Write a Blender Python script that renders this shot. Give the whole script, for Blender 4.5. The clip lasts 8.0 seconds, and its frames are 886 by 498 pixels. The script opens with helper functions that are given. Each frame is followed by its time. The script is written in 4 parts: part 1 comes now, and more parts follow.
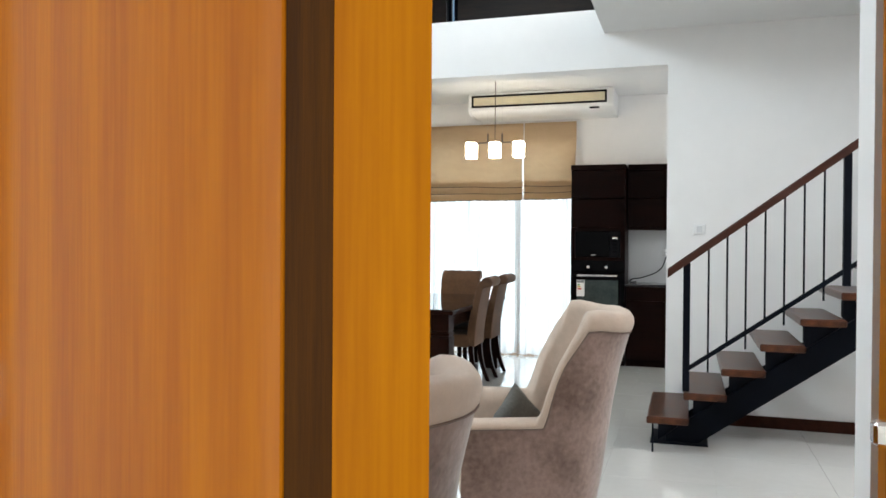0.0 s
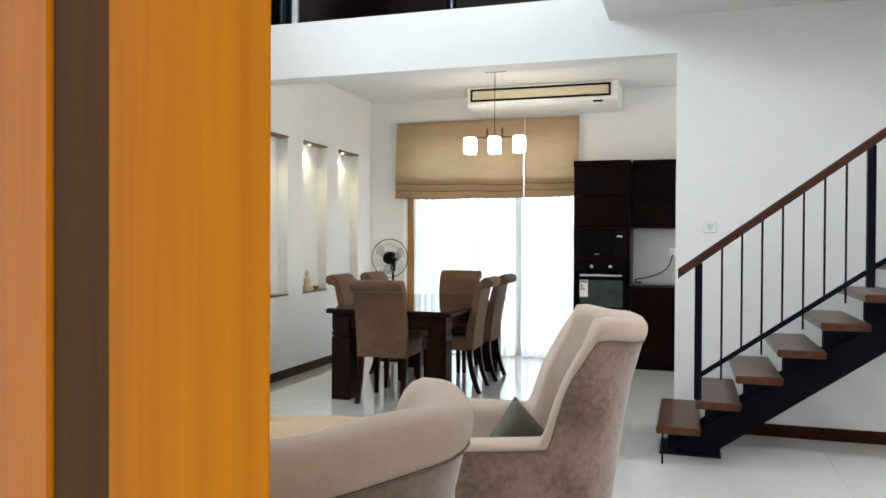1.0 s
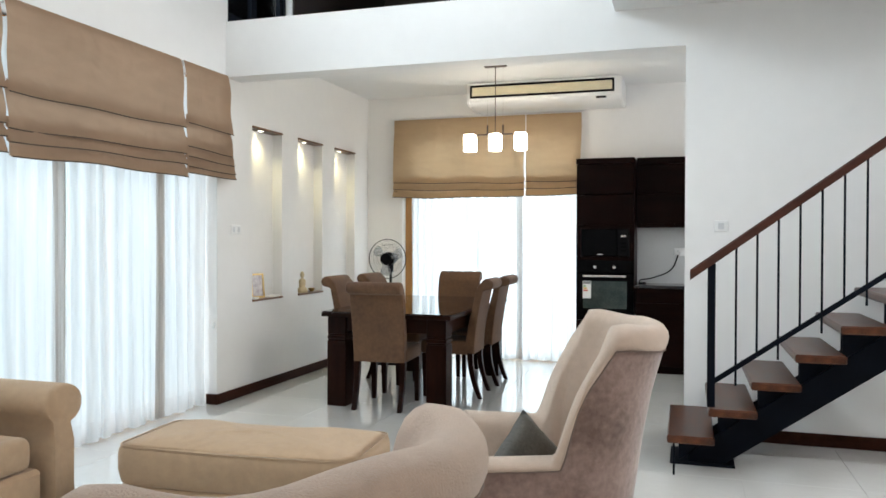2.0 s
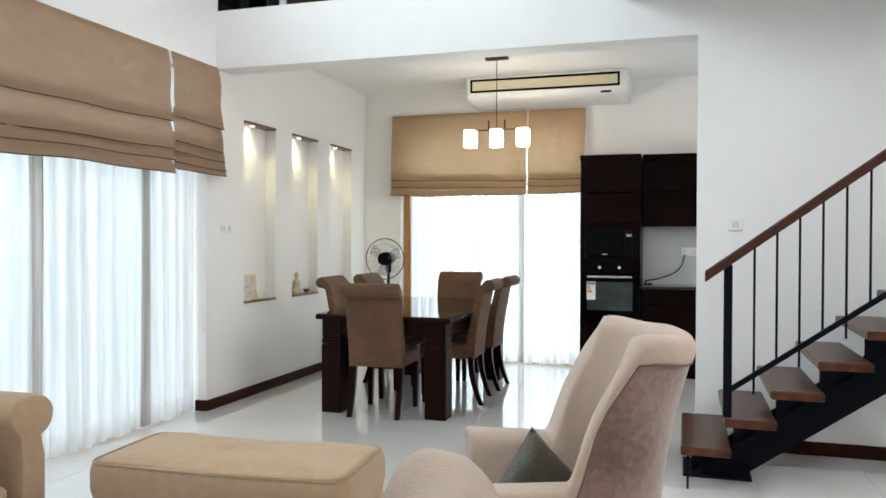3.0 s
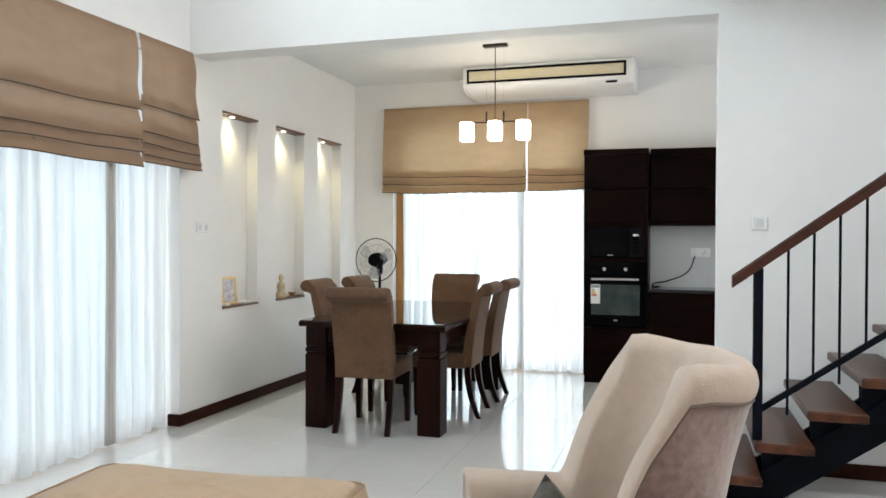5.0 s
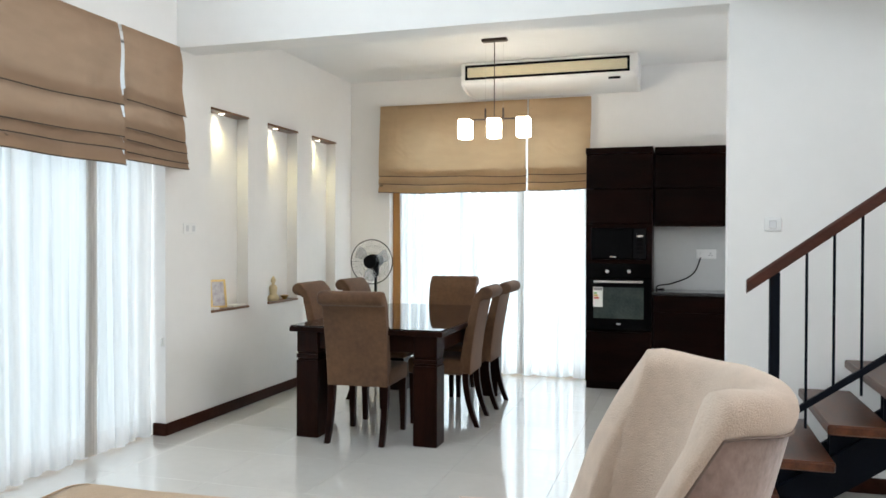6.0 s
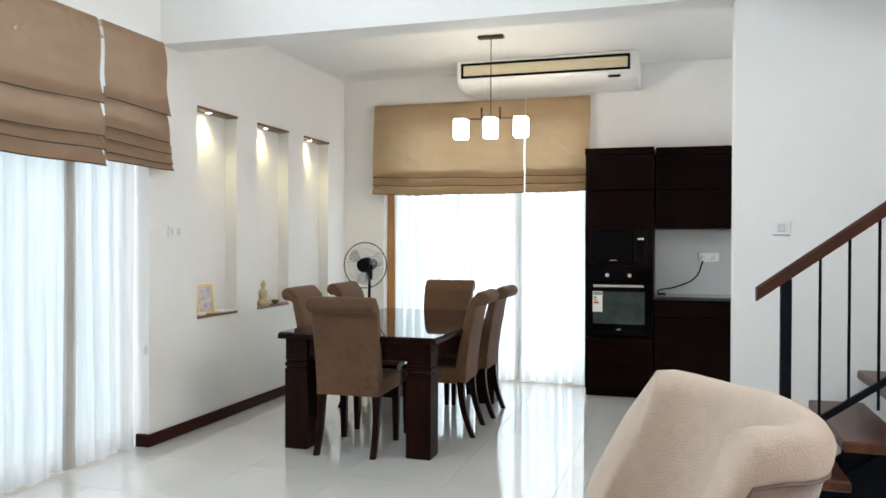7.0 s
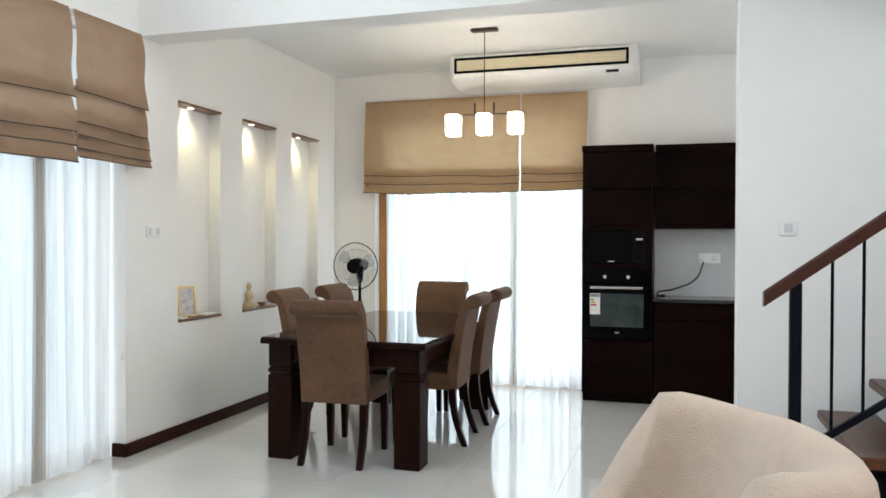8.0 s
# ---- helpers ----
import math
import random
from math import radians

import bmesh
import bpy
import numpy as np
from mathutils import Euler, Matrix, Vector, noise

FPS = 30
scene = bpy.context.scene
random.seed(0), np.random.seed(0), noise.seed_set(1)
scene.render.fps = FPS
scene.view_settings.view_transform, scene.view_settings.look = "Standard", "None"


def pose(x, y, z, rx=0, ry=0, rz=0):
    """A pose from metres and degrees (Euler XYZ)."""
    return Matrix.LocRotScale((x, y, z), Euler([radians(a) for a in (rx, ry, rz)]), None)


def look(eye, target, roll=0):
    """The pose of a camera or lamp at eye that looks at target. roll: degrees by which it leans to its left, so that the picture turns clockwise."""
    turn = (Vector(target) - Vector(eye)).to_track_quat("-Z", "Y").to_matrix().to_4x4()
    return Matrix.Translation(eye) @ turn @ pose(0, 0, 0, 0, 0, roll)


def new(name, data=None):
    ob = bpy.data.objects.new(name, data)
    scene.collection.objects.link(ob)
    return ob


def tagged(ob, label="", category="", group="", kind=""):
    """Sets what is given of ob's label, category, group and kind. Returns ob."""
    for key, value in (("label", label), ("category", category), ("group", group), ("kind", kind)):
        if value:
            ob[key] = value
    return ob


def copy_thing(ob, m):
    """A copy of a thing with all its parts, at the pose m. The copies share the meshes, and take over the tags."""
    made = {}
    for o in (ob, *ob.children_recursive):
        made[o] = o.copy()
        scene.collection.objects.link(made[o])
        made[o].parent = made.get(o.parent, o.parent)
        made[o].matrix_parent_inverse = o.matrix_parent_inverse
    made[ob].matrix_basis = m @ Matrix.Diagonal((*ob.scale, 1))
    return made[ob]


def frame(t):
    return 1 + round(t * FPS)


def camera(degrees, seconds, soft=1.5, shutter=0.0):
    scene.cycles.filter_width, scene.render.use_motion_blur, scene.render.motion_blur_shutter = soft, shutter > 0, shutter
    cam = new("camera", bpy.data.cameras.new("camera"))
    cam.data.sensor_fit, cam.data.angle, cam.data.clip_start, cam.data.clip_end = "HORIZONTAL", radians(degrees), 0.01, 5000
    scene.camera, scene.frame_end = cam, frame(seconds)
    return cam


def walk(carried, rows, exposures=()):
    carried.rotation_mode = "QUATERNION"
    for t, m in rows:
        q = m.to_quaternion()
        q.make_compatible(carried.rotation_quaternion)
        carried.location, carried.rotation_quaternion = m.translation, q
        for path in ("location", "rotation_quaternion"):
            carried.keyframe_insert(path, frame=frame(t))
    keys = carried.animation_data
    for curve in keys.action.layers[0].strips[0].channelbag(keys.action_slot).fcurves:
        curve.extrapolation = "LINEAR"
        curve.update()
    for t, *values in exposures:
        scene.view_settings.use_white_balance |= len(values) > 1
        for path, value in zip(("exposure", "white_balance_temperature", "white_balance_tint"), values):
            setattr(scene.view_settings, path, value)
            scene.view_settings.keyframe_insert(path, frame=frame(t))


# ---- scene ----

# ------------------------------------------------------------------ camera
cam = camera(59.7, 8.0, soft=1.6)
PATH = [
    (0.0, (0.063, 0.206, 1.305), (-0.541, 2.112, 1.286), 0.4),
    (0.5, (0.046, 0.345, 1.305), (-0.566, 2.248, 1.285), 0.35),
    (1.0, (0.004, 0.497, 1.305), (-0.603, 2.403, 1.283), 0.3),
    (1.5, (-0.035, 0.590, 1.305), (-0.638, 2.497, 1.284), 0.2),
    (3.0, (-0.155, 0.943, 1.305), (-0.754, 2.851, 1.282), 0.2),
    (3.5, (-0.188, 1.037, 1.305), (-0.786, 2.946, 1.282), 0.2),
    (4.0, (-0.219, 1.149, 1.303), (-0.814, 3.058, 1.280), 0.2),
    (4.5, (-0.253, 1.272, 1.306), (-0.844, 3.183, 1.282), 0.2),
    (6.0, (-0.335, 1.606, 1.316), (-0.922, 3.518, 1.293), 0.2),
    (6.5, (-0.352, 1.700, 1.325), (-0.937, 3.612, 1.305), 0.2),
    (7.0, (-0.365, 1.796, 1.332), (-0.948, 3.709, 1.312), 0.2),
    (7.5, (-0.371, 1.907, 1.334), (-0.953, 3.820, 1.313), 0.2),
    (8.0, (-0.379, 2.015, 1.338), (-0.958, 3.929, 1.317), 0.2),
]
walk(cam, [(t, look(eye, to, roll)) for t, eye, to, roll in PATH], exposures=[(0.0, 0.0), (8.0, 0.0)])

# ------------------------------------------------------------------ world and large lights
world = bpy.data.worlds.new("world")
scene.world = world
world.use_nodes = True
wn = world.node_tree.nodes
sky = wn.new("ShaderNodeTexSky")
sky.sky_type, sky.sun_disc, sky.sun_elevation, sky.sun_rotation = "NISHITA", False, radians(55), radians(200)
wn["Background"].inputs["Strength"].default_value = 0.09
world.node_tree.links.new(sky.outputs[0], wn["Background"].inputs[0])
sun = new("sun", bpy.data.lights.new("sun", "SUN"))
sun.data.energy, sun.data.angle, sun.data.color = 1.2, radians(12), (1, 0.95, 0.88)
sun.matrix_world = look((0, 0, 20), (-3, 9, 6))


def area_lamp(name, eye, to, width, height, power, color=(0.78, 0.91, 1.0)):
    """An area lamp: daylight in a window's opening, or added fill light."""
    lamp = new(name, bpy.data.lights.new(name, "AREA"))
    lamp.data.shape, lamp.data.size, lamp.data.size_y = "RECTANGLE", width, height
    lamp.data.energy, lamp.data.color = power, color
    lamp.matrix_world = look(eye, to)
    return lamp


area_lamp("daylight_garden", (-3.79, 3.88, 1.31), (0, 3.88, 1.31), 4.16, 2.5, 46)
area_lamp("daylight_dining", (-2.125, 9.085, 1.24), (-2.125, 5, 1.24), 1.84, 2.4, 46)
# Added fill light, from an unseen high window over the garden doors.
area_lamp("fill_upper", (-4.15, 3.0, 4.2), (0.2, 4.0, 0.6), 3.6, 1.5, 238)
# Added fill lamp behind the camera, brightening the door and the near chair.
area_lamp("fill_front", (1.2, -1.75, 1.6), (0.2, 2, 1.3), 2.6, 2.0, 56, (1.0, 0.95, 0.88))
# Added fill lamp at the porch side, for brightness and sheen on the door.
area_lamp("fill_porch", (-2.75, -0.1, 1.4), (0, 0.1, 1.4), 1.9, 2.3, 31, (1.0, 0.97, 0.95))
# Added fill light for the stair wall, from an unseen east window.
area_lamp("fill_gable", (4.35, 4.3, 4.2), (0, 4.9, 2.2), 2.6, 1.5, 222, (0.95, 0.95, 0.95))
area_lamp("daylight_loft", (-4.0, 6.67, 3.85), (0, 6.67, 3.85), 1.0, 1.5, 16, (0.70, 0.85, 1.0))
area_lamp("daylight_slit", (-2.785, 9.72, 4.4), (-2.785, 5, 4.4), 0.14, 1.2, 5, (0.75, 0.88, 1.0))

# Added fill light to brighten the dining room from the kitchen side.
area_lamp("fill_kitchen", (2.0, 7.5, 1.75), (-3, 7.5, 1.9), 1.5, 1.1, 52, (0.92, 0.96, 1.0))

# ------------------------------------------------------------------ materials


def mat(name, color, rough=0.5, metal=0.0, vary=0.0, vscale=4.0, bump=0.0, bscale=60.0, coat=0.0, sheen=0.0,
        stretch=(1, 1, 1), spec=0.5, color2=None, random_tint=0.0, trans=0.0):
    """A surface with two scales of variation: broad stains and fine grain."""
    m = bpy.data.materials.new(name)
    m.use_nodes = True
    n, l = m.node_tree.nodes, m.node_tree.links
    b = n["Principled BSDF"]
    b.inputs["Base Color"].default_value = (*color, 1)
    b.inputs["Roughness"].default_value, b.inputs["Metallic"].default_value = rough, metal
    b.inputs["Coat Weight"].default_value, b.inputs["Coat Roughness"].default_value = coat, 0.06
    b.inputs["Sheen Weight"].default_value = sheen
    b.inputs["Specular IOR Level"].default_value = spec
    b.inputs["Transmission Weight"].default_value = trans
    co = n.new("ShaderNodeTexCoord")
    mp = n.new("ShaderNodeMapping")
    mp.inputs["Scale"].default_value = stretch
    l.new(co.outputs["Object"], mp.inputs[0])
    if vary or color2:
        c2 = color2 or tuple(c * (1 - vary) for c in color)
        big, fine = n.new("ShaderNodeTexNoise"), n.new("ShaderNodeTexNoise")
        big.inputs["Scale"].default_value, big.inputs["Detail"].default_value = vscale, 6
        fine.inputs["Scale"].default_value, fine.inputs["Detail"].default_value = vscale * 9, 4
        add = n.new("ShaderNodeMix")
        add.data_type = "FLOAT"
        add.inputs[0].default_value = 0.35
        ramp = n.new("ShaderNodeValToRGB")
        ramp.color_ramp.elements[0].position, ramp.color_ramp.elements[1].position = 0.36, 0.64
        ramp.color_ramp.elements[0].color, ramp.color_ramp.elements[1].color = (*c2, 1), (*color, 1)
        for t in (big, fine):
            l.new(mp.outputs[0], t.inputs["Vector"])
        l.new(big.outputs[0], add.inputs[2])
        l.new(fine.outputs[0], add.inputs[3])
        l.new(add.outputs[0], ramp.inputs[0])
        out = ramp.outputs[0]
        if random_tint:
            info, hue = n.new("ShaderNodeObjectInfo"), n.new("ShaderNodeHueSaturation")
            rng = n.new("ShaderNodeMapRange")
            rng.inputs["To Min"].default_value, rng.inputs["To Max"].default_value = 1 - random_tint, 1 + random_tint
            l.new(info.outputs["Random"], rng.inputs[0])
            l.new(rng.outputs[0], hue.inputs["Value"])
            l.new(out, hue.inputs["Color"])
            out = hue.outputs[0]
        l.new(out, b.inputs["Base Color"])
        rr = n.new("ShaderNodeMapRange")
        rr.inputs["To Min"].default_value, rr.inputs["To Max"].default_value = rough * 0.85, min(1, rough * 1.15)
        l.new(big.outputs[0], rr.inputs[0])
        l.new(rr.outputs[0], b.inputs["Roughness"])
    if bump:
        t, bp = n.new("ShaderNodeTexNoise"), n.new("ShaderNodeBump")
        t.inputs["Scale"].default_value, t.inputs["Detail"].default_value = bscale, 5
        l.new(mp.outputs[0], t.inputs["Vector"])
        bp.inputs["Strength"].default_value, bp.inputs["Distance"].default_value = bump, 0.01
        l.new(t.outputs[0], bp.inputs["Height"])
        l.new(bp.outputs[0], b.inputs["Normal"])
    return m


def glow(name, color, strength):
    m = bpy.data.materials.new(name)
    m.use_nodes = True
    b = m.node_tree.nodes["Principled BSDF"]
    b.inputs["Base Color"].default_value = (*color, 1)
    b.inputs["Emission Color"].default_value = (*color, 1)
    b.inputs["Emission Strength"].default_value = strength
    return m


def cloth_through(name, color, clear, through_share, weave=0.0, vscale=3.0, stretch=(1, 1, 1), creases=0.0):
    """Cloth that lets light through: part open weave, part scattering."""
    m = bpy.data.materials.new(name)
    m.use_nodes = True
    n, l = m.node_tree.nodes, m.node_tree.links
    n.remove(n["Principled BSDF"])
    out = n["Material Output"]
    co, mp, tx, ramp = (n.new("ShaderNode" + k) for k in ("TexCoord", "Mapping", "TexNoise", "ValToRGB"))
    mp.inputs["Scale"].default_value = stretch
    tx.inputs["Scale"].default_value, tx.inputs["Detail"].default_value = vscale, 8
    ramp.color_ramp.elements[0].color = (*(c * (1 - weave) for c in color), 1)
    ramp.color_ramp.elements[1].color = (*color, 1)
    ramp.color_ramp.elements[0].position, ramp.color_ramp.elements[1].position = 0.35, 0.65
    l.new(co.outputs["Object"], mp.inputs[0])
    l.new(mp.outputs[0], tx.inputs["Vector"])
    l.new(tx.outputs[0], ramp.inputs[0])
    dif, tr, clr, m1, m2 = (n.new("ShaderNode" + k) for k in ("BsdfDiffuse", "BsdfTranslucent", "BsdfTransparent", "MixShader", "MixShader"))
    l.new(ramp.outputs[0], dif.inputs[0])
    l.new(ramp.outputs[0], tr.inputs[0])
    fine, bp = n.new("ShaderNodeTexNoise"), n.new("ShaderNodeBump")
    fine.inputs["Scale"].default_value = 260
    bp.inputs["Strength"].default_value, bp.inputs["Distance"].default_value = 0.25, 0.004
    l.new(fine.outputs[0], bp.inputs["Height"])
    l.new(bp.outputs[0], dif.inputs["Normal"])
    if creases:
        wide, bend = n.new("ShaderNodeTexNoise"), n.new("ShaderNodeBump")
        wide.inputs["Scale"].default_value, wide.inputs["Detail"].default_value, wide.inputs["Distortion"].default_value = 2.6, 2, 1.6
        bend.inputs["Strength"].default_value, bend.inputs["Distance"].default_value = creases, 0.05
        l.new(co.outputs["Object"], wide.inputs["Vector"])
        l.new(wide.outputs[0], bend.inputs["Height"])
        l.new(bend.outputs[0], bp.inputs["Normal"])
        l.new(bend.outputs[0], tr.inputs["Normal"])
    m1.inputs[0].default_value, m2.inputs[0].default_value = through_share, clear
    l.new(dif.outputs[0], m1.inputs[1])
    l.new(tr.outputs[0], m1.inputs[2])
    l.new(m1.outputs[0], m2.inputs[1])
    l.new(clr.outputs[0], m2.inputs[2])
    l.new(m2.outputs[0], out.inputs[0])
    return m


def clear_glass(name):
    m = bpy.data.materials.new(name)
    m.use_nodes = True
    n, l = m.node_tree.nodes, m.node_tree.links
    n.remove(n["Principled BSDF"])
    a, g, x, f = (n.new("ShaderNode" + k) for k in ("BsdfTransparent", "BsdfGlossy", "MixShader", "Fresnel"))
    a.inputs[0].default_value = (0.93, 0.97, 0.97, 1)
    g.inputs["Roughness"].default_value = 0.02
    l.new(f.outputs[0], x.inputs[0])
    l.new(a.outputs[0], x.inputs[1])
    l.new(g.outputs[0], x.inputs[2])
    l.new(x.outputs[0], n["Material Output"].inputs[0])
    return m


WALL = mat("wall_paint", (0.82, 0.81, 0.795), 0.6, vary=0.035, vscale=1.3, bump=0.06, bscale=140)
CEIL = mat("ceiling_paint", (0.80, 0.80, 0.79), 0.75, vary=0.03, vscale=1.1, bump=0.04, bscale=90)
TILE = mat("polished_tile", (0.75, 0.735, 0.70), 0.05, vary=0.06, vscale=2.2, coat=0.9, spec=0.7, random_tint=0.02)
GROUT = mat("grout", (0.46, 0.43, 0.39), 0.85, vary=0.2, vscale=12)
DARKWOOD = mat("dark_stained_wood", (0.017, 0.0048, 0.0026), 0.3, color2=(0.007, 0.002, 0.0013), vscale=3.0, stretch=(6, 6, 1.0), spec=0.07, bump=0.05, bscale=35)
CABWOOD = mat("cabinet_wood", (0.0085, 0.0022, 0.0015), 0.3, color2=(0.0022, 0.0007, 0.0006), vscale=2.0, stretch=(1, 6, 6), spec=0.05, bump=0.05, bscale=30)
TREADWOOD = mat("tread_wood", (0.105, 0.033, 0.013), 0.3, color2=(0.032, 0.010, 0.005), vscale=2.5, stretch=(6, 0.8, 6), bump=0.04, bscale=30, spec=0.22)
RAILWOOD = mat("rail_wood", (0.065, 0.018, 0.010), 0.36, color2=(0.035, 0.010, 0.006), vscale=3, stretch=(0.8, 6, 6), spec=0.25)
SKIRTWOOD = mat("skirting_wood", (0.045, 0.014, 0.008), 0.5, color2=(0.026, 0.008, 0.005), vscale=3, stretch=(5, 0.8, 5), spec=0.06)
DOORWOOD = mat("varnished_door_wood", (0.52, 0.195, 0.002), 0.5, color2=(0.36, 0.115, 0.002), vscale=2.2, stretch=(6, 6, 0.35), coat=0.0, spec=0.02, bump=0.03, bscale=20)
PANELWOOD = mat("door_panel_wood", (0.46, 0.155, 0.002), 0.5, color2=(0.33, 0.09, 0.002), vscale=2.0, stretch=(5, 5, 0.3), coat=0.06, spec=0.05, bump=0.02, bscale=20)
INLAY = mat("dark_inlay_wood", (0.080, 0.030, 0.003), 0.5, color2=(0.040, 0.014, 0.002), vscale=5, stretch=(11, 11, 0.5), spec=0.02)
FRAMEWOOD = mat("window_frame_wood", (0.46, 0.22, 0.06), 0.35, color2=(0.33, 0.14, 0.035), vscale=4, stretch=(6, 6, 0.6))
SHELFWOOD = mat("niche_wood", (0.20, 0.095, 0.04), 0.35, color2=(0.12, 0.05, 0.02), vscale=5, stretch=(6, 1, 6))
STEEL = mat("black_steel", (0.0040, 0.0055, 0.010), 0.5, vary=0.3, vscale=8, spec=0.07)
CHROME = mat("brushed_metal", (0.72, 0.72, 0.72), 0.22, metal=1.0)
BRONZE = mat("bronze_metal", (0.055, 0.04, 0.035), 0.35, metal=0.7)
BLIND = cloth_through("blind_cloth", (0.445, 0.31, 0.215), 0.0, 0.42, 0.07, 5.0, (1, 1, 3), creases=0.4)
# Same cloth as BLIND, colour brightened and yellowed for pendant glow and backlight.
LITBLIND = cloth_through("blind_cloth_lit", (0.52, 0.37, 0.225), 0.0, 0.48, 0.06, 5.0, (1, 1, 3), creases=0.3)
# The vertical streaks in this colour add pleat shading that even backlight lacks.
SHEER = cloth_through("sheer_cloth", (0.90, 0.925, 0.935), 0.05, 0.55, 0.08, 9.0, (4, 4, 0.2))
HEM = cloth_through("sheer_hem", (0.87, 0.89, 0.90), 0.05, 0.50, 0.06, 7.0, (3, 3, 1))
GATHER = cloth_through("sheer_gathered", (0.90, 0.87, 0.84), 0.30, 0.66, 0.22, 9.0, (12, 12, 0.15))
VELVET = mat("brown_velvet", (0.30, 0.20, 0.165), 0.8, color2=(0.125, 0.07, 0.05), vscale=6, bump=0.15, bscale=45, sheen=0.5)
LINEN = mat("beige_linen", (0.57, 0.44, 0.345), 0.9, vary=0.12, vscale=30, bump=0.45, bscale=330, sheen=0.25)
TANLINEN = mat("tan_linen", (0.50, 0.342, 0.21), 0.9, vary=0.14, vscale=26, bump=0.45, bscale=300, sheen=0.2)
# Trim cloth with the shade under the folds put into its colour.
TRIMSHADE = mat("blind_trim_shade", (0.10, 0.072, 0.05), 0.9, vary=0.2, vscale=40)
PIPING = mat("piping_cord", (0.19, 0.135, 0.11), 0.8, vary=0.2, vscale=40)
SUEDE = mat("brown_suede", (0.135, 0.066, 0.030), 0.85, color2=(0.075, 0.033, 0.014), vscale=4, bump=0.12, bscale=110, sheen=0.08)
GREYCLOTH = mat("grey_cushion_cloth", (0.10, 0.09, 0.072), 0.6, color2=(0.055, 0.048, 0.038), vscale=12, bump=0.25, bscale=90, sheen=0.12)
WHITEPLASTIC = mat("white_plastic", (0.80, 0.80, 0.79), 0.35, vary=0.03, vscale=6)
ROCKER = mat("rocker_plastic", (0.62, 0.63, 0.64), 0.3, vary=0.04, vscale=20)
ACGRILLE = mat("cream_grille", (0.70, 0.62, 0.44), 0.45, vary=0.08, vscale=9)
BLACKPLASTIC = mat("black_plastic", (0.004, 0.004, 0.005), 0.4, vary=0.2, vscale=20, spec=0.06)
BLACKGLASS = mat("black_glass", (0.002, 0.002, 0.0025), 0.06, vary=0.2, vscale=4, spec=0.06)
OVENGLASS = mat("oven_glass", (0.045, 0.062, 0.060), 0.10, color2=(0.022, 0.032, 0.031), vscale=6, spec=0.4)
COUNTER = mat("granite_counter", (0.04, 0.042, 0.045), 0.12, color2=(0.015, 0.015, 0.017), vscale=60)
BACKTILE = mat("splashback_paint", (0.52, 0.53, 0.53), 0.3, vary=0.05, vscale=3)
TABLEGLASS = mat("table_glass_top", (0.020, 0.012, 0.010), 0.03, color2=(0.016, 0.009, 0.008), vscale=3, coat=0.0, spec=0.45)
PAPER = mat("paper_white", (0.78, 0.77, 0.74), 0.7, vary=0.04, vscale=9)
INKRED, INKYEL, INKGRN, INKGREY = (mat("print_" + k, c, 0.6, vary=0.1, vscale=50) for k, c in (("red", (0.55, 0.08, 0.05)), ("yellow", (0.62, 0.42, 0.05)), ("green", (0.1, 0.35, 0.1)), ("grey", (0.25, 0.25, 0.25))))
GOLD = mat("gilt_frame", (0.62, 0.42, 0.16), 0.35, metal=0.6, vary=0.2, vscale=30)
PHOTO = mat("faded_photo", (0.56, 0.52, 0.53), 0.25, color2=(0.26, 0.22, 0.24), vscale=25)
STATUE = mat("cream_resin", (0.62, 0.50, 0.30), 0.55, vary=0.15, vscale=30)
BRASS = mat("brass", (0.45, 0.28, 0.09), 0.35, metal=0.8, vary=0.2, vscale=30)
GRASS = mat("lawn", (0.07, 0.12, 0.035), 0.9, color2=(0.04, 0.075, 0.02), vscale=3, bump=0.6, bscale=30)
PAVING = mat("porch_paving", (0.34, 0.31, 0.27), 0.6, vary=0.2, vscale=5)
LOFTWOOD = mat("loft_timber", (0.035, 0.018, 0.012), 0.4, color2=(0.018, 0.009, 0.007), vscale=3, stretch=(1, 7, 7))
GLASS = clear_glass("window_glass")
SHADEGLOW = glow("opal_glass_lit", (1.0, 0.87, 0.68), 30.0)
SPOTGLOW = glow("spot_lens_lit", (1.0, 0.94, 0.72), 30.0)

# ------------------------------------------------------------------ building helpers


def box(bm, x0, y0, z0, x1, y1, z1, bevel=0.0, seg=1):
    vs = bmesh.ops.create_cube(bm, size=1, matrix=Matrix.Translation(((x0 + x1) / 2, (y0 + y1) / 2, (z0 + z1) / 2)) @ Matrix.Diagonal((abs(x1 - x0), abs(y1 - y0), abs(z1 - z0), 1)))["verts"]
    if bevel:
        bmesh.ops.bevel(bm, geom=list({e for v in vs for e in v.link_edges}), offset=bevel, segments=seg, profile=0.5, affect="EDGES")
    return bm


def boxes(rows, bevel=0.0):
    bm = bmesh.new()
    for r in rows:
        box(bm, *r, bevel=bevel)
    return bm


def rod(bm, a, b, r0, r1=None, seg=14, caps=True):
    a, b = Vector(a), Vector(b)
    m = Matrix.Translation((a + b) / 2) @ (b - a).to_track_quat("Z", "Y").to_matrix().to_4x4()
    bmesh.ops.create_cone(bm, cap_ends=caps, segments=seg, radius1=r0, radius2=r0 if r1 is None else r1, depth=(b - a).length, matrix=m)
    return bm


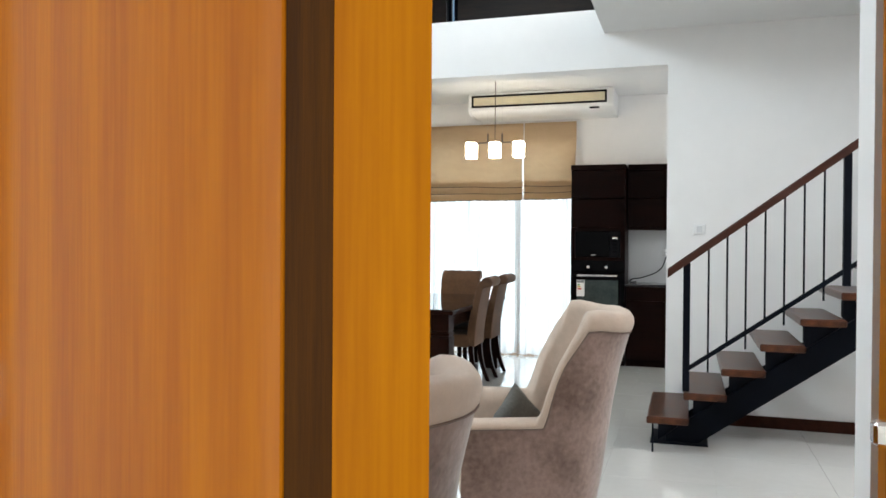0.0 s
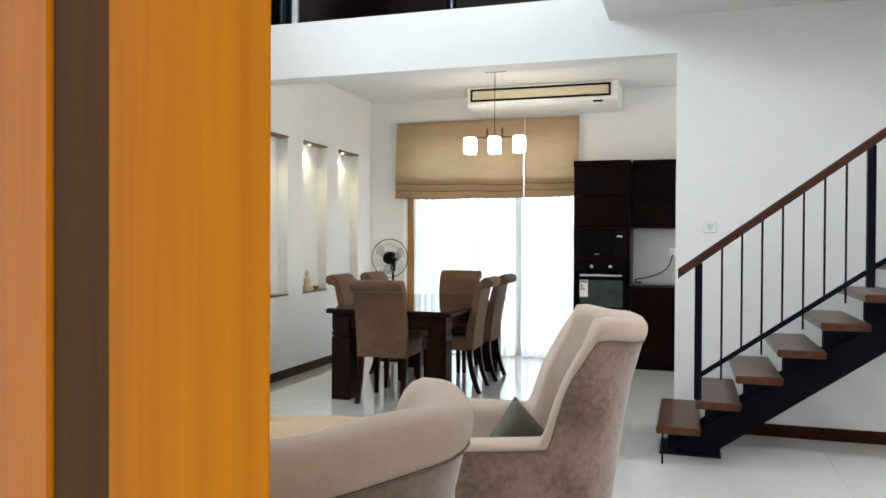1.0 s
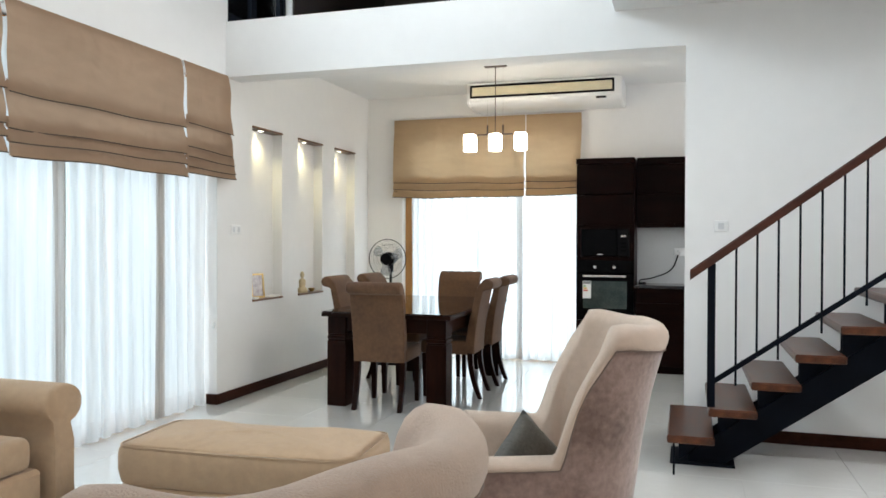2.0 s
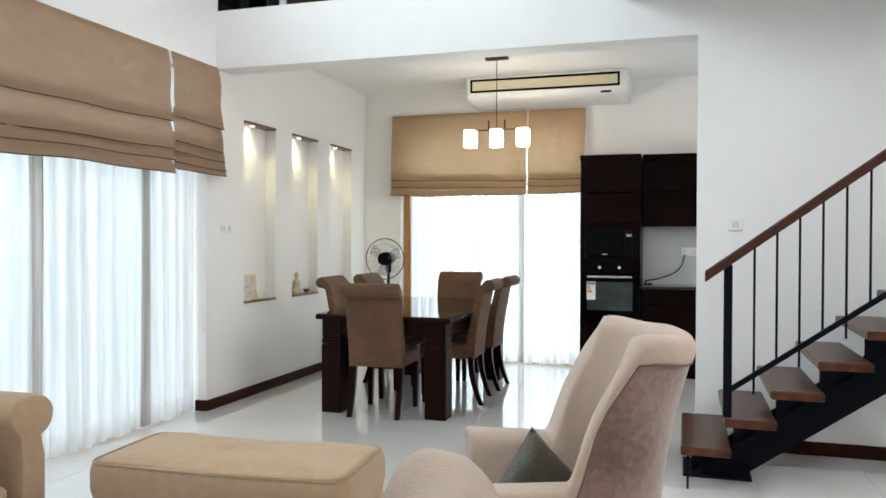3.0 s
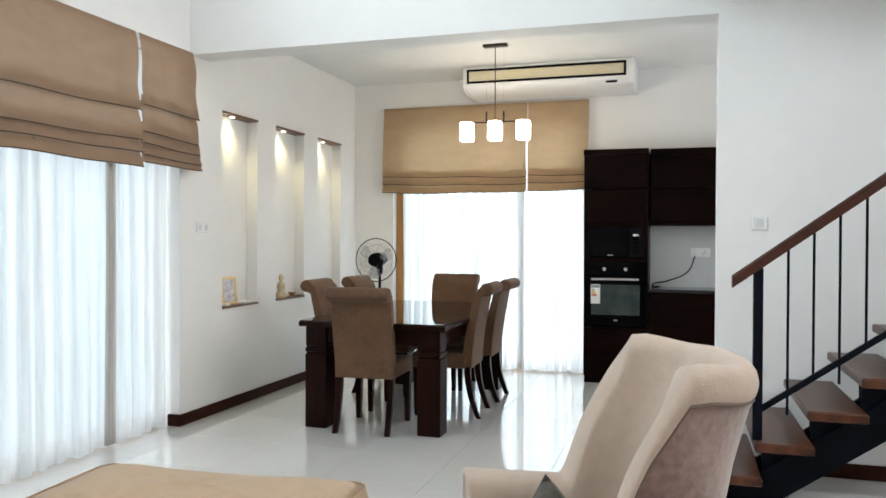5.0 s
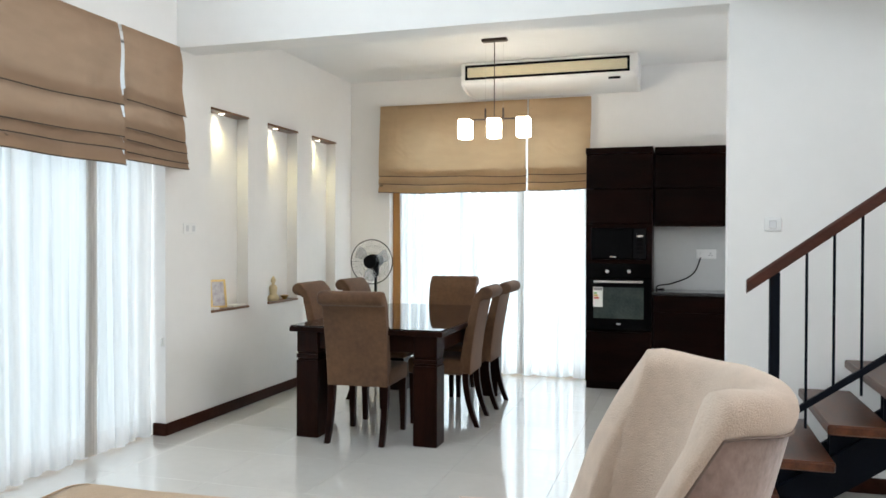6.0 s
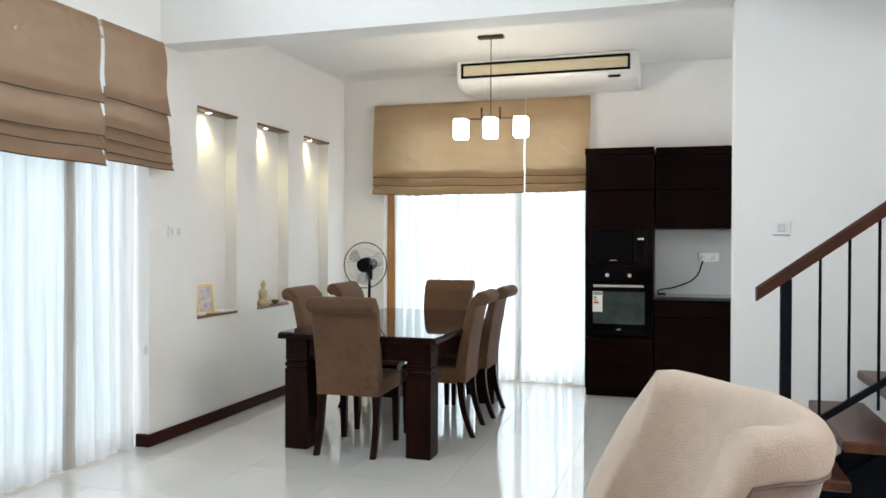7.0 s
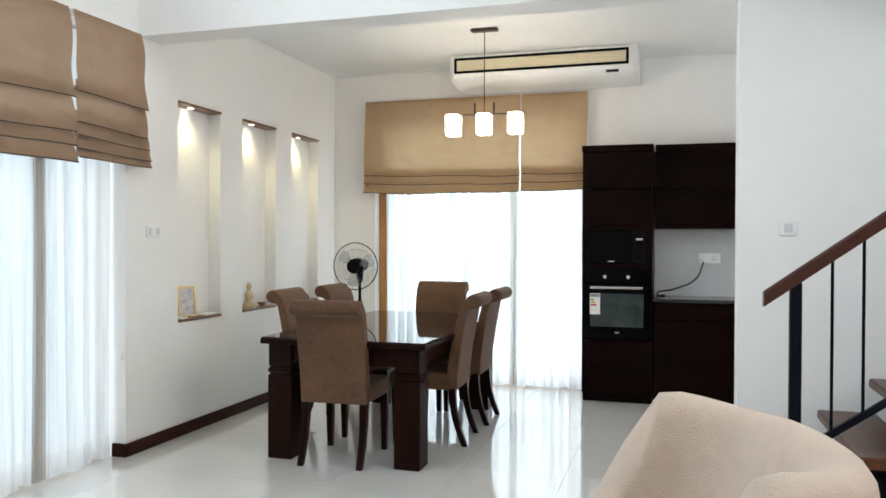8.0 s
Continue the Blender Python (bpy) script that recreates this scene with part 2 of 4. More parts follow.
def ring(bm, centre, axis_m, radius, r, seg=40, tube=6):
    """A thin hoop, in the plane of axis_m's x and y."""
    rows = []
    for i in range(seg):
        a = 2 * math.pi * i / seg
        row = []
        for j in range(tube):
            b = 2 * math.pi * j / tube
            d = radius + r * math.cos(b)
            row.append(bm.verts.new(axis_m @ Vector((d * math.cos(a), d * math.sin(a), r * math.sin(b))) + Vector(centre)))
        rows.append(row)
    for i in range(seg):
        for j in range(tube):
            bm.faces.new((rows[i][j], rows[(i + 1) % seg][j], rows[(i + 1) % seg][(j + 1) % tube], rows[i][(j + 1) % tube]))
    return bm


def loft(bm, rows, closed=False, cap=False):
    """Quads between rows of points; closed: each row is a loop."""
    vs = [[bm.verts.new(p) for p in row] for row in rows]
    n = len(vs[0])
    for a, b in zip(vs, vs[1:]):
        for j in range(n if closed else n - 1):
            k = (j + 1) % n
            bm.faces.new((a[j], a[k], b[k], b[j]))
    if cap and closed:
        bm.faces.new(vs[0][::-1])
        bm.faces.new(vs[-1])
    return vs


def lathe(bm, profile, centre=(0, 0, 0), seg=24):
    c = Vector(centre)
    rows = [[c + Vector((r * math.cos(2 * math.pi * i / seg), r * math.sin(2 * math.pi * i / seg), z)) for i in range(seg)] for r, z in profile]
    loft(bm, rows, closed=True, cap=True)
    return bm


def extrude_profile(bm, pts, a, b, axis="x"):
    """A closed outline of (u, z) points drawn out along an axis from a to b."""
    def place(s, u, z):
        return (s, u, z) if axis == "x" else (u, s, z)
    loft(bm, [[place(s, u, z) for u, z in pts] for s in (a, b)], closed=True, cap=True)
    return bm


def finish(bm, name, material, smooth=None):
    bmesh.ops.recalc_face_normals(bm, faces=bm.faces)
    me = bpy.data.meshes.new(name)
    bm.to_mesh(me)
    bm.free()
    me.materials.append(material)
    if smooth is not None:
        me.polygons.foreach_set("use_smooth", [True] * len(me.polygons))
        if smooth < 180:
            me.set_sharp_from_angle(angle=radians(smooth))
    return me


def part(name, bm, material, parent, label="", smooth=35):
    ob = new(name, finish(bm, name, material, smooth))
    ob.parent = parent
    if label:
        ob["label"] = label
    return ob


def thing(name, label, category, m=None, group=""):
    ob = tagged(new(name), label, category, group)
    ob.empty_display_size = 0.1
    ob.matrix_world = m or Matrix()
    return ob


def solid(name, bm, material, label, category, group="", smooth=35):
    return tagged(new(name, finish(bm, name, material, smooth)), label, category, group)


def structure(name, bm, material, label="", smooth=None):
    return tagged(new(name, finish(bm, name, material, smooth)), label, "", "", "structure")


# ------------------------------------------------------------------ the large structure
XL, YB, YF, YW = -3.62, 9.03, 6.11, 5.99
TOP = 5.6

structure("ground", boxes([(-60, -60, -0.35, 60, 60, -0.16)]), GRASS, "green lawn round the house")
floor = structure("floor", boxes([(-4.0, -0.2, -0.15, 4.1, 9.4, -0.012)]), GROUT, "polished cream porcelain tile floor with thin joints")
structure("porch_floor", boxes([(-3.0, -3.2, -0.16, 4.1, -0.2, -0.03)]), PAVING, "paved porch outside the entrance")

# dining wall with three tall niches
rows = [(XL - 0.30, YW, 0, XL - 0.10, YB, 3.06)]
NICHES = [(6.512, 7.022), (7.325, 7.844), (8.128, 8.647)]
edges = [YW] + [v for n in NICHES for v in n] + [YB]
for i in range(0, len(edges), 2):
    rows.append((XL - 0.10, edges[i], 0, XL, edges[i + 1], 3.06))
for a, b in NICHES:
    rows += [(XL - 0.10, a, 0, XL, b, 0.776), (XL - 0.10, a, 2.285, XL, b, 3.06)]
structure("wall_west_dining", boxes(rows), WALL, "off-white plastered wall with three tall lit niches")

# living room wall with the wide garden opening and an unseen, added high window
structure("wall_west_living", boxes([
    (XL - 0.3, -0.2, 0, XL, 1.75, 2.60), (XL - 0.3, -0.2, 2.60, XL, YW, 3.45),
    (XL - 0.3, -0.2, 3.45, XL, 1.2, 4.95), (XL - 0.3, 4.8, 3.45, XL, YW, 4.95), (XL - 0.3, -0.2, 4.95, XL, YW, TOP)]), WALL, "off-white plastered wall over the garden doors")
structure("wall_north", boxes([
    (XL - 0.3, YB, 0, -3.19, YB + 0.25, 2.945), (-1.18, YB, 0, 2.2, YB + 0.25, 2.945), (-3.19, YB, 2.5, -1.18, YB + 0.25, 2.945)]), WALL, "off-white plastered end wall of the dining room")
structure("wall_stair", boxes([(-0.085, YF, 0, 4.1, YF + 0.22, 3.06), (-0.55, YF, 3.06, 4.1, YF + 0.22, TOP)]), WALL, "off-white plastered wall beside the stairs")
structure("beam", boxes([(XL, YF, 2.615, -0.085, YF + 0.22, 3.06)]), WALL, "white plastered beam over the dining room opening")
structure("ceiling_dining", boxes([(XL, YF + 0.22, 2.945, 2.2, YB, 3.06)]), CEIL, "white flat ceiling over the dining room")
structure("wall_kitchen", boxes([(1.7, YF + 0.22, 0, 1.9, 6.7, 2.945), (1.7, 8.3, 0, 1.9, YB, 2.945), (1.7, 6.7, 0, 1.9, 8.3, 1.15), (1.7, 6.7, 2.35, 1.9, 8.3, 2.945)]), WALL, "off-white plastered kitchen side wall")
structure("landing_slab", boxes([(-0.55, 5.15, 2.88, 4.1, YF, 3.06)]), CEIL, "white plastered landing slab over the stairs")
structure("wall_loft", boxes([(XL - 0.3, 9.5, 3.06, -3.6, 9.65, TOP), (-3.6, 9.5, 3.06, -2.86, 9.65, TOP), (-2.71, 9.5, 3.06, 4.1, 9.65, TOP), (-2.86, 9.5, 3.06, -2.71, 9.65, 3.8), (-2.86, 9.5, 5.0, -2.71, 9.65, TOP)]), LOFTWOOD, "dark timber clad wall of the upper floor")
structure("loft_panelling", boxes([(XL + 0.001, 7.22, 3.061, XL + 0.02, 9.499, TOP - 0.31)]), LOFTWOOD, "dark timber panelling of the upper floor")
structure("wall_loft_side", boxes([(XL - 0.3, YW, 3.06, XL, 6.14, TOP), (XL - 0.3, 7.2, 3.06, XL, 9.5, TOP), (XL - 0.3, 6.14, 4.6, XL, 7.2, TOP)]), WALL, "white plastered side wall of the upper floor")
structure("ceiling_loft", boxes([(XL - 0.3, YF, TOP - 0.3, 4.1, 9.65, TOP - 0.1)]), LOFTWOOD, "dark timber ceiling of the upper floor")
structure("ceiling_living", boxes([(XL - 0.3, -0.4, TOP, 4.3, YF + 0.22, TOP + 0.15)]), CEIL, "white high ceiling of the living room")
structure("wall_east", boxes([(4.1, -0.4, 0, 4.3, YB, 3.4), (4.1, -0.4, 3.4, 4.3, 3.0, 5.0), (4.1, 5.6, 3.4, 4.3, YB, 5.0), (4.1, -0.4, 5.0, 4.3, YB, TOP)]), WALL, "off-white plastered wall")
structure("wall_pier", boxes([(0.415, 1.93, 0, 4.1, 2.08, TOP)]), WALL, "white plastered wall end beside the entrance")
structure("wall_entrance", boxes([(XL, 1.22, 0, -1.12, 1.34, TOP), (-1.12, 1.22, 2.2, 0.95, 1.34, TOP), (0.95, 1.22, 0, 4.1, 1.34, TOP)]), WALL, "white plastered entrance wall with a wide doorway")
# Unseen porch roof and walls, added to limit the sky light reaching the door.
structure("added_porch_ceiling", boxes([(-3.0, -1.8, 2.75, 4.1, 1.219, 2.9)]), CEIL, "unseen white porch ceiling, added to hold back sky light")
structure("added_porch_wall", boxes([(-0.2, -1.8, -0.03, -3.1, -1.6, 2.75), (2.6, -1.8, -0.03, 4.1, -1.6, 2.75)]), WALL, "unseen white plastered porch wall, added to hold back sky light")


def skirting(name, x0, y0, x1, y1):
    bm = bmesh.new()
    box(bm, x0, y0, 0, x1, y1, 0.083, 0.006)
    return structure(name, bm, SKIRTWOOD, "dark stained wooden skirting board", 35)


skirting("baseboard_1", XL - 0.09, YW - 0.021, XL + 0.018, YW - 0.001)
skirting("baseboard_2", XL + 0.001, YW - 0.001, XL + 0.018, YB - 0.001)
skirting("baseboard_3", XL + 0.019, YB - 0.018, -3.195, YB - 0.001)
skirting("baseboard_4", -0.08, YF - 0.018, 4.09, YF - 0.001)


def window(name, label, m, width, height, leaves, material, frame_w=0.09):
    """A glazed door or window: outer frame, leaves with panes; local x along, z up."""
    ob = tagged(new(name), label, "", "", "structure")
    ob.matrix_world = m
    bm = boxes([(0, -0.04, 0, frame_w, 0.04, height), (width - frame_w, -0.04, 0, width, 0.04, height), (frame_w, -0.04, height - frame_w, width - frame_w, 0.04, height), (frame_w, -0.04, 0, width - frame_w, 0.04, 0.03)])
    part("window_frame", bm, material, ob)
    step = (width - 2 * frame_w) / leaves
    for i in range(leaves):
        a, b = frame_w + i * step + 0.003, frame_w + (i + 1) * step - 0.003
        bm = boxes([(a, -0.022, 0.033, a + 0.04, 0.022, height - frame_w - 0.003), (b - 0.04, -0.022, 0.033, b, 0.022, height - frame_w - 0.003),
                    (a + 0.04, -0.022, 0.033, b - 0.04, 0.022, 0.12), (a + 0.04, -0.022, height - frame_w - 0.07, b - 0.04, 0.022, height - frame_w - 0.003)])
        sash = part("sash", bm, material, ob)
        pane = part("pane", boxes([(a + 0.04, -0.003, 0.12, b - 0.04, 0.003, height - frame_w - 0.07)]), GLASS, sash)
        pane.visible_shadow = False
    return ob


window("window_1", "wooden framed glass doors to the garden", pose(XL - 0.225, 1.76, 0.0, 0, 0, 90), 4.22, 2.59, 4, FRAMEWOOD)
window("window_2", "wooden framed glass doors behind sheer curtains", pose(-3.185, YB + 0.13, 0.0), 2.0, 2.49, 2, FRAMEWOOD)
window("window_3", "black framed upper floor window", pose(XL - 0.1, 6.145, 3.07, 0, 0, 90), 1.05, 1.52, 2, STEEL, 0.035)
window("window_7", "narrow upper floor window slit", pose(-2.855, 9.57, 3.81), 0.14, 1.18, 1, STEEL, 0.01)
# Unseen window, added to go with the upper fill lamp.
window("added_window_4", "unseen high framed window over the garden doors, added for fill light", pose(XL - 0.2, 1.21, 3.46, 0, 0, 90), 3.58, 1.48, 4, FRAMEWOOD)
# Unseen window, added to go with the gable fill lamp.
window("added_window_5", "unseen high framed window, added for fill light", pose(4.2, 3.01, 3.41, 0, 0, 90), 2.58, 1.58, 3, FRAMEWOOD)

# Unseen window, added to go with the kitchen fill lamp.
window("added_window_6", "unseen wooden framed kitchen window, added for fill light", pose(1.8, 6.71, 1.16, 0, 0, 90), 1.58, 1.18, 2, FRAMEWOOD)

# ------------------------------------------------------------------ entrance door
DOOR_DIR = Vector((-0.86, 0.51, 0)).normalized()
door_m = Matrix.Translation((-0.085, 0.650, 0)) @ Matrix.Rotation(math.atan2(DOOR_DIR.y, DOOR_DIR.x), 4, "Z")
# local x runs from the free edge to the hinge; -y is away from the porch
door = tagged(new("door_1"), "varnished orange timber door standing open, with a dark inlay", "", "", "structure")
door.matrix_world = door_m


def slab(bm, x0, x1, z0, z1, skew0=0.0, skew1=0.0, thick=0.04, proud=0.0):
    vs = [(x0, proud), (x1, proud), (x1 + skew1, -thick), (x0 + skew0, -thick)]
    loft(bm, [[(x, y, z) for x, y in vs] for z in (z0, z1)], closed=True, cap=True)
    bmesh.ops.bevel(bm, geom=list(bm.edges), offset=0.0015, segments=1, affect="EDGES")
    return bm


STILE, STRIP = 0.108, 0.178
part("stile", slab(bmesh.new(), 0.0, STILE, 0.01, 2.12, skew0=0.062, thick=0.02), DOORWOOD, door, "golden varnished timber stile", smooth=None)
part("inlay", slab(bmesh.new(), STILE + 0.0005, STRIP, 0.01, 2.12, proud=-0.002, thick=0.02), INLAY, door, "dark brown timber inlay strip", smooth=None)
part("panel", slab(bmesh.new(), STRIP + 0.0005, 1.12, 0.01, 2.12, thick=0.022), PANELWOOD, door, "glossy reddish timber panel", smooth=None)
bm = bmesh.new()
for z in (0.25, 1.05, 1.9):
    rod(bm, (1.128, 0.004, z - 0.05), (1.128, 0.004, z + 0.05), 0.008)
part("hinge", bm, CHROME, door)

leaf2 = tagged(new("door_2"), "varnished timber fixed door leaf with a metal lever", "", "", "structure")
leaf2.matrix_world = Matrix.Translation((0.284, 1.25, 0))
part("panel", slab(bmesh.new(), 0.0, 0.64, 0.01, 2.18), DOORWOOD, leaf2, smooth=None)
bm = bmesh.new()
box(bm, -0.022, -0.085, 1.080, 0.12, -0.062, 1.108, 0.004)
rod(bm, (0.09, -0.07, 1.094), (0.09, -0.03, 1.094), 0.01)
box(bm, 0.065, -0.048, 0.98, 0.115, -0.0405, 1.16, 0.002)
part("door_handle", bm, CHROME, leaf2, "satin metal lever handle")
structure("door_frame", boxes([(-1.118, 1.225, 0, -1.07, 1.335, 2.2), (-1.07, 1.225, 2.185, 0.95, 1.335, 2.198)]), DOORWOOD, "varnished timber door frame")

# ------------------------------------------------------------------ stairs
RISE, RUN, X0 = 0.16, 0.218, -0.172
stairs = thing("staircase", "open staircase with dark wooden treads on black steel", "staircase")
tread_me = None
for i in range(14):
    z = 0.225 + RISE * i
    if tread_me is None:
        bm = bmesh.new()
        box(bm, 0, 5.175, -0.045, 0.252, 6.03, 0, 0.008)
        tread_me = finish(bm, "tread", TREADWOOD, 35)
    ob = new("tread", tread_me)
    ob.parent, ob.location = stairs, (X0 + RUN * i, 0, z)
    bm = bmesh.new()
    x = X0 + RUN * i
    box(bm, x + 0.03, 5.42, z - 0.053, x + 0.235, 5.78, z - 0.0455)
    rod(bm, (x + 0.07, 5.55, z - 0.053), (x + 0.07, 5.55, z - 0.053 - (0.165 if i == 0 else 0.12)), 0.008, seg=8)
    loft(bm, [[(x + 0.06, y, z - 0.053), (x + 0.225, y, z - 0.053), (x + 0.225, y, z - 0.12 + (0.02 if i == 0 else 0)), (x + 0.06, y, z - 0.215)] for y in (5.48, 5.49)], closed=True, cap=True)
    part("bracket", bm, STEEL, stairs, smooth=None)
for y in (5.46, 5.70):
    bm = bmesh.new()
    pts = [(-0.06, 0.0), (0.125, 0.0), (3.05, 2.08), (3.05, 2.272), (0.085, 0.167), (-0.06, 0.05)]
    loft(bm, [[(x, yy, z) for x, z in pts] for yy in (y, y + 0.03)], closed=True, cap=True)
    part("stringer", bm, STEEL, stairs, "black painted steel stringer", smooth=None)
part("foot_plate", boxes([(-0.16, 5.42, 0, 0.20, 5.78, 0.012)]), STEEL, stairs, smooth=None)
bm = bmesh.new()
rod(bm, (-0.135, 5.20, 0.0), (-0.135, 5.20, 0.18), 0.006, seg=8)
part("support", bm, STEEL, stairs)


def rail_z(x):
    return 1.122 + (x + 0.05) * 0.734


rail = part("handrail", bmesh.new(), RAILWOOD, stairs, "reddish brown wooden handrail")
bm = bmesh.new()
loft(bm, [[(x, y, rail_z(x) + dz) for y, dz in ((5.215, -0.03), (5.275, -0.03), (5.275, 0.018), (5.262, 0.028), (5.228, 0.028), (5.215, 0.018))] for x in (-0.055, 2.9)], closed=True, cap=True)
rail.data = finish(bm, "handrail", RAILWOOD, 35)
for x in (0.06, 0.955, 2.2):
    foot = 0.385 if x < 0.5 else rail_z(x) - 0.80
    part("post", boxes([(x - 0.021, 5.224, foot, x + 0.021, 5.266, rail_z(x) - 0.02)], 0.003), STEEL, stairs, "square black steel post")
bm = bmesh.new()
loft(bm, [[(x, y, 0.535 + (x - 0.085) * 0.715 + dz) for y, dz in ((5.235, -0.016), (5.255, -0.016), (5.255, 0.016), (5.235, 0.016))] for x in (0.08, 2.9)], closed=True, cap=True)
part("lower_rail", bm, STEEL, stairs, smooth=None)
for i in range(24):
    x = 0.188 + 0.1075 * i
    if abs(x - 0.955) < 0.03 or abs(x - 2.2) < 0.03:
        continue
    bm = bmesh.new()
    rod(bm, (x, 5.245, 0.535 + (x - 0.085) * 0.715 - (0.10 if i % 2 == 0 else 0)), (x, 5.245, rail_z(x) - 0.02), 0.006, seg=8)
    part("baluster", bm, STEEL, stairs)

# ------------------------------------------------------------------ blinds and curtains


def roman_blind(label, m, width, top, splits, bottom, seed, flare=0.0, cloth_mat=BLIND):
    """A roman blind drawn half up: a flat upper part and stacked folds; local x along, -y into the room."""
    rnd = random.Random(seed)
    ob = thing("roman_blind", label, "blind", m, "roman blinds")
    levels = [top] + splits + [bottom]
    n = max(20, int(width / 0.02))
    ph = rnd.random() * 6
    edge_bow = 0.014 if flare else 0.004
    for k in range(len(levels) - 1):
        z1, z0 = levels[k], levels[k + 1]
        over = 0.05 if k else 0.0
        bulge = 0.012 if k == 0 else 0.024
        rows = []
        steps = 14
        for j in range(steps + 1):
            f = j / steps
            z = z1 + over + (z0 - z1 - over) * f
            out = 0.010 + bulge * math.sin(math.pi * min(1, f * 1.02)) * 0.5 + (0.040 + 0.006 * k) * f
            row = []
            for i in range(n + 1):
                u = i / n
                x = u * width + edge_bow * math.sin(2.2 * math.pi * f) * (0.5 + 0.5 * u if k == 0 else 0) + (flare * f if k == 0 else flare) * (u - 0.5) * 2 * 0.5
                wob = 0.006 * math.sin(u * width * 4.1 + ph + k) * f + 0.004 * math.sin(u * width * 11 + ph * 2 + 2 * k) * f + 0.010 * math.sin(math.pi * f) * noise.noise((u * width * 7, f * 1.6 + 0.8 * u, seed + k)) + 0.006 * math.sin(math.pi * f) * noise.noise((u * width * 16 + f * 2, f * 2.5, seed + k + 40))
                sag = (0.010 * math.sin(u * width * 2.3 + ph + k * 0.7) + 0.005 * math.sin(u * width * 7 + ph)) * f
                row.append((x, -out - wob, z + sag))
            rows.append(row)
        bm = bmesh.new()
        loft(bm, rows)
        # underside returns to the wall side behind the next fold
        loft(bm, [rows[-1], [(x, y + 0.022, z + 0.012) for x, y, z in rows[-1]], [(x, y + 0.022, z + 0.07) for x, y, z in rows[-1]]])
        bmesh.ops.remove_doubles(bm, verts=bm.verts, dist=0.0005)
        cloth = part("fold" if k else "upper_cloth", bm, cloth_mat, ob, smooth=60)
        # Sewn edge strip, darkened to draw the shadow line under each fold.
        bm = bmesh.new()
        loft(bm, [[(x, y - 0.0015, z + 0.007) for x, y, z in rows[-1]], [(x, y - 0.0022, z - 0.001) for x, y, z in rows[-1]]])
        part("fold_shade_trim", bm, TRIMSHADE, cloth, "sewn edge, darkened for the shade under the fold", smooth=60)
    part("headrail", boxes([(0.005, -0.007, top - 0.04, width - 0.005, 0.018, top)]), WHITEPLASTIC, ob, smooth=None)
    return ob


TAN_BLIND = "tan roman blind drawn half up"
WEST = lambda y: pose(XL + 0.02, y, 0, 0, 0, 90)
roman_blind(TAN_BLIND + " over the garden doors", WEST(5.53), 0.572, 2.622, [2.144, 1.974, 1.906, 1.839], 1.797, 3, 0.03)
roman_blind(TAN_BLIND + " over the garden doors", WEST(3.967), 1.53, 2.622, [2.11, 1.915, 1.84], 1.755, 5, 0.02)
roman_blind(TAN_BLIND + " over the garden doors", WEST(2.40), 1.53, 2.622, [2.11, 1.915, 1.84], 1.755, 9, 0.02)
roman_blind(TAN_BLIND + " over the dining room doors", pose(-3.252, YB - 0.095, 0), 1.51, 2.668, [1.94, 1.866], 1.787, 13, 0.0, LITBLIND)
roman_blind(TAN_BLIND + " beside the tall cabinet", pose(-1.729, YB - 0.095, 0), 0.59, 2.668, [1.945, 1.876], 1.80, 17, 0.0, LITBLIND)


def sheer(label, m, width, top, seed, gathered=True, pitch=0.125):
    """A floor-length sheer curtain in soft pleats; local x along, y to and fro."""
    rnd = random.Random(seed)
    ob = thing("sheer_curtain", label, "curtain", m, "sheer curtains")
    n = int(width / 0.004)
    ph, ph2 = rnd.random() * 6, rnd.random() * 6

    def line(z, drop):
        row = []
        for i in range(n + 1):
            x = i * width / n
            k = 2 * math.pi * (x + 0.018 * math.sin(x * 9 + ph) + 0.010 * math.sin(x * 23 + ph2)) / pitch
            loose = 1 - 0.45 * z / top
            y = 0.027 * math.sin(k) * (0.7 + 0.3 * math.sin(x * 5 + ph2)) + loose * 0.016 * math.sin(k * 0.37 + ph) + 0.006 * math.sin(k * 2.1 + z * 1.5)
            row.append((x - 0.015 * math.sin(2 * k) * (0.75 + 0.25 * math.sin(x * 7 + ph)) + 0.008 * loose * math.sin(z * 1.7 + ph + x * 6), y, z + (drop * (0.5 + 0.5 * math.sin(k * 0.5 + ph2)) if drop else 0)))
        return row
    zs = [0.14 + (top - 0.14) * j / 14 for j in range(15)]
    bm = bmesh.new()
    loft(bm, [line(z, 0) for z in zs])
    part("cloth", bm, SHEER, ob, smooth=180)
    bm = bmesh.new()
    loft(bm, [line(z, 0.012 if z < 0.05 else 0) for z in (0.004, 0.08, 0.14)])
    part("hem", bm, HEM, ob, "denser hem", smooth=180)
    if gathered:
        w, gn = 0.075, 90
        bm = bmesh.new()
        rows = []
        for z in [0.02 + (top - 0.02) * j / 10 for j in range(11)]:
            rows.append([(width - 0.05 + w * i / gn + 0.004 * math.sin(z * 2 + ph), -0.012 + 0.016 * math.sin(2 * math.pi * i / gn * 8 + 0.5 * math.sin(z * 1.3 + ph)), z) for i in range(gn + 1)])
        loft(bm, rows)
        part("gathered_edge", bm, GATHER, ob, "gathered beige edge", smooth=180)
    return ob


SHEER_LABEL = "white translucent floor-length pleated sheer curtain"
CUR = lambda y: pose(XL - 0.085, y, 0, 0, 0, 90)
for y, w, s, g in ((5.42, 0.545, 21, False), (4.52, 0.88, 22, True), (3.50, 0.96, 23, True), (2.55, 0.90, 24, True), (1.78, 0.74, 25, False)):
    sheer(SHEER_LABEL + " at the garden doors", CUR(y), w, 2.55, s, g)
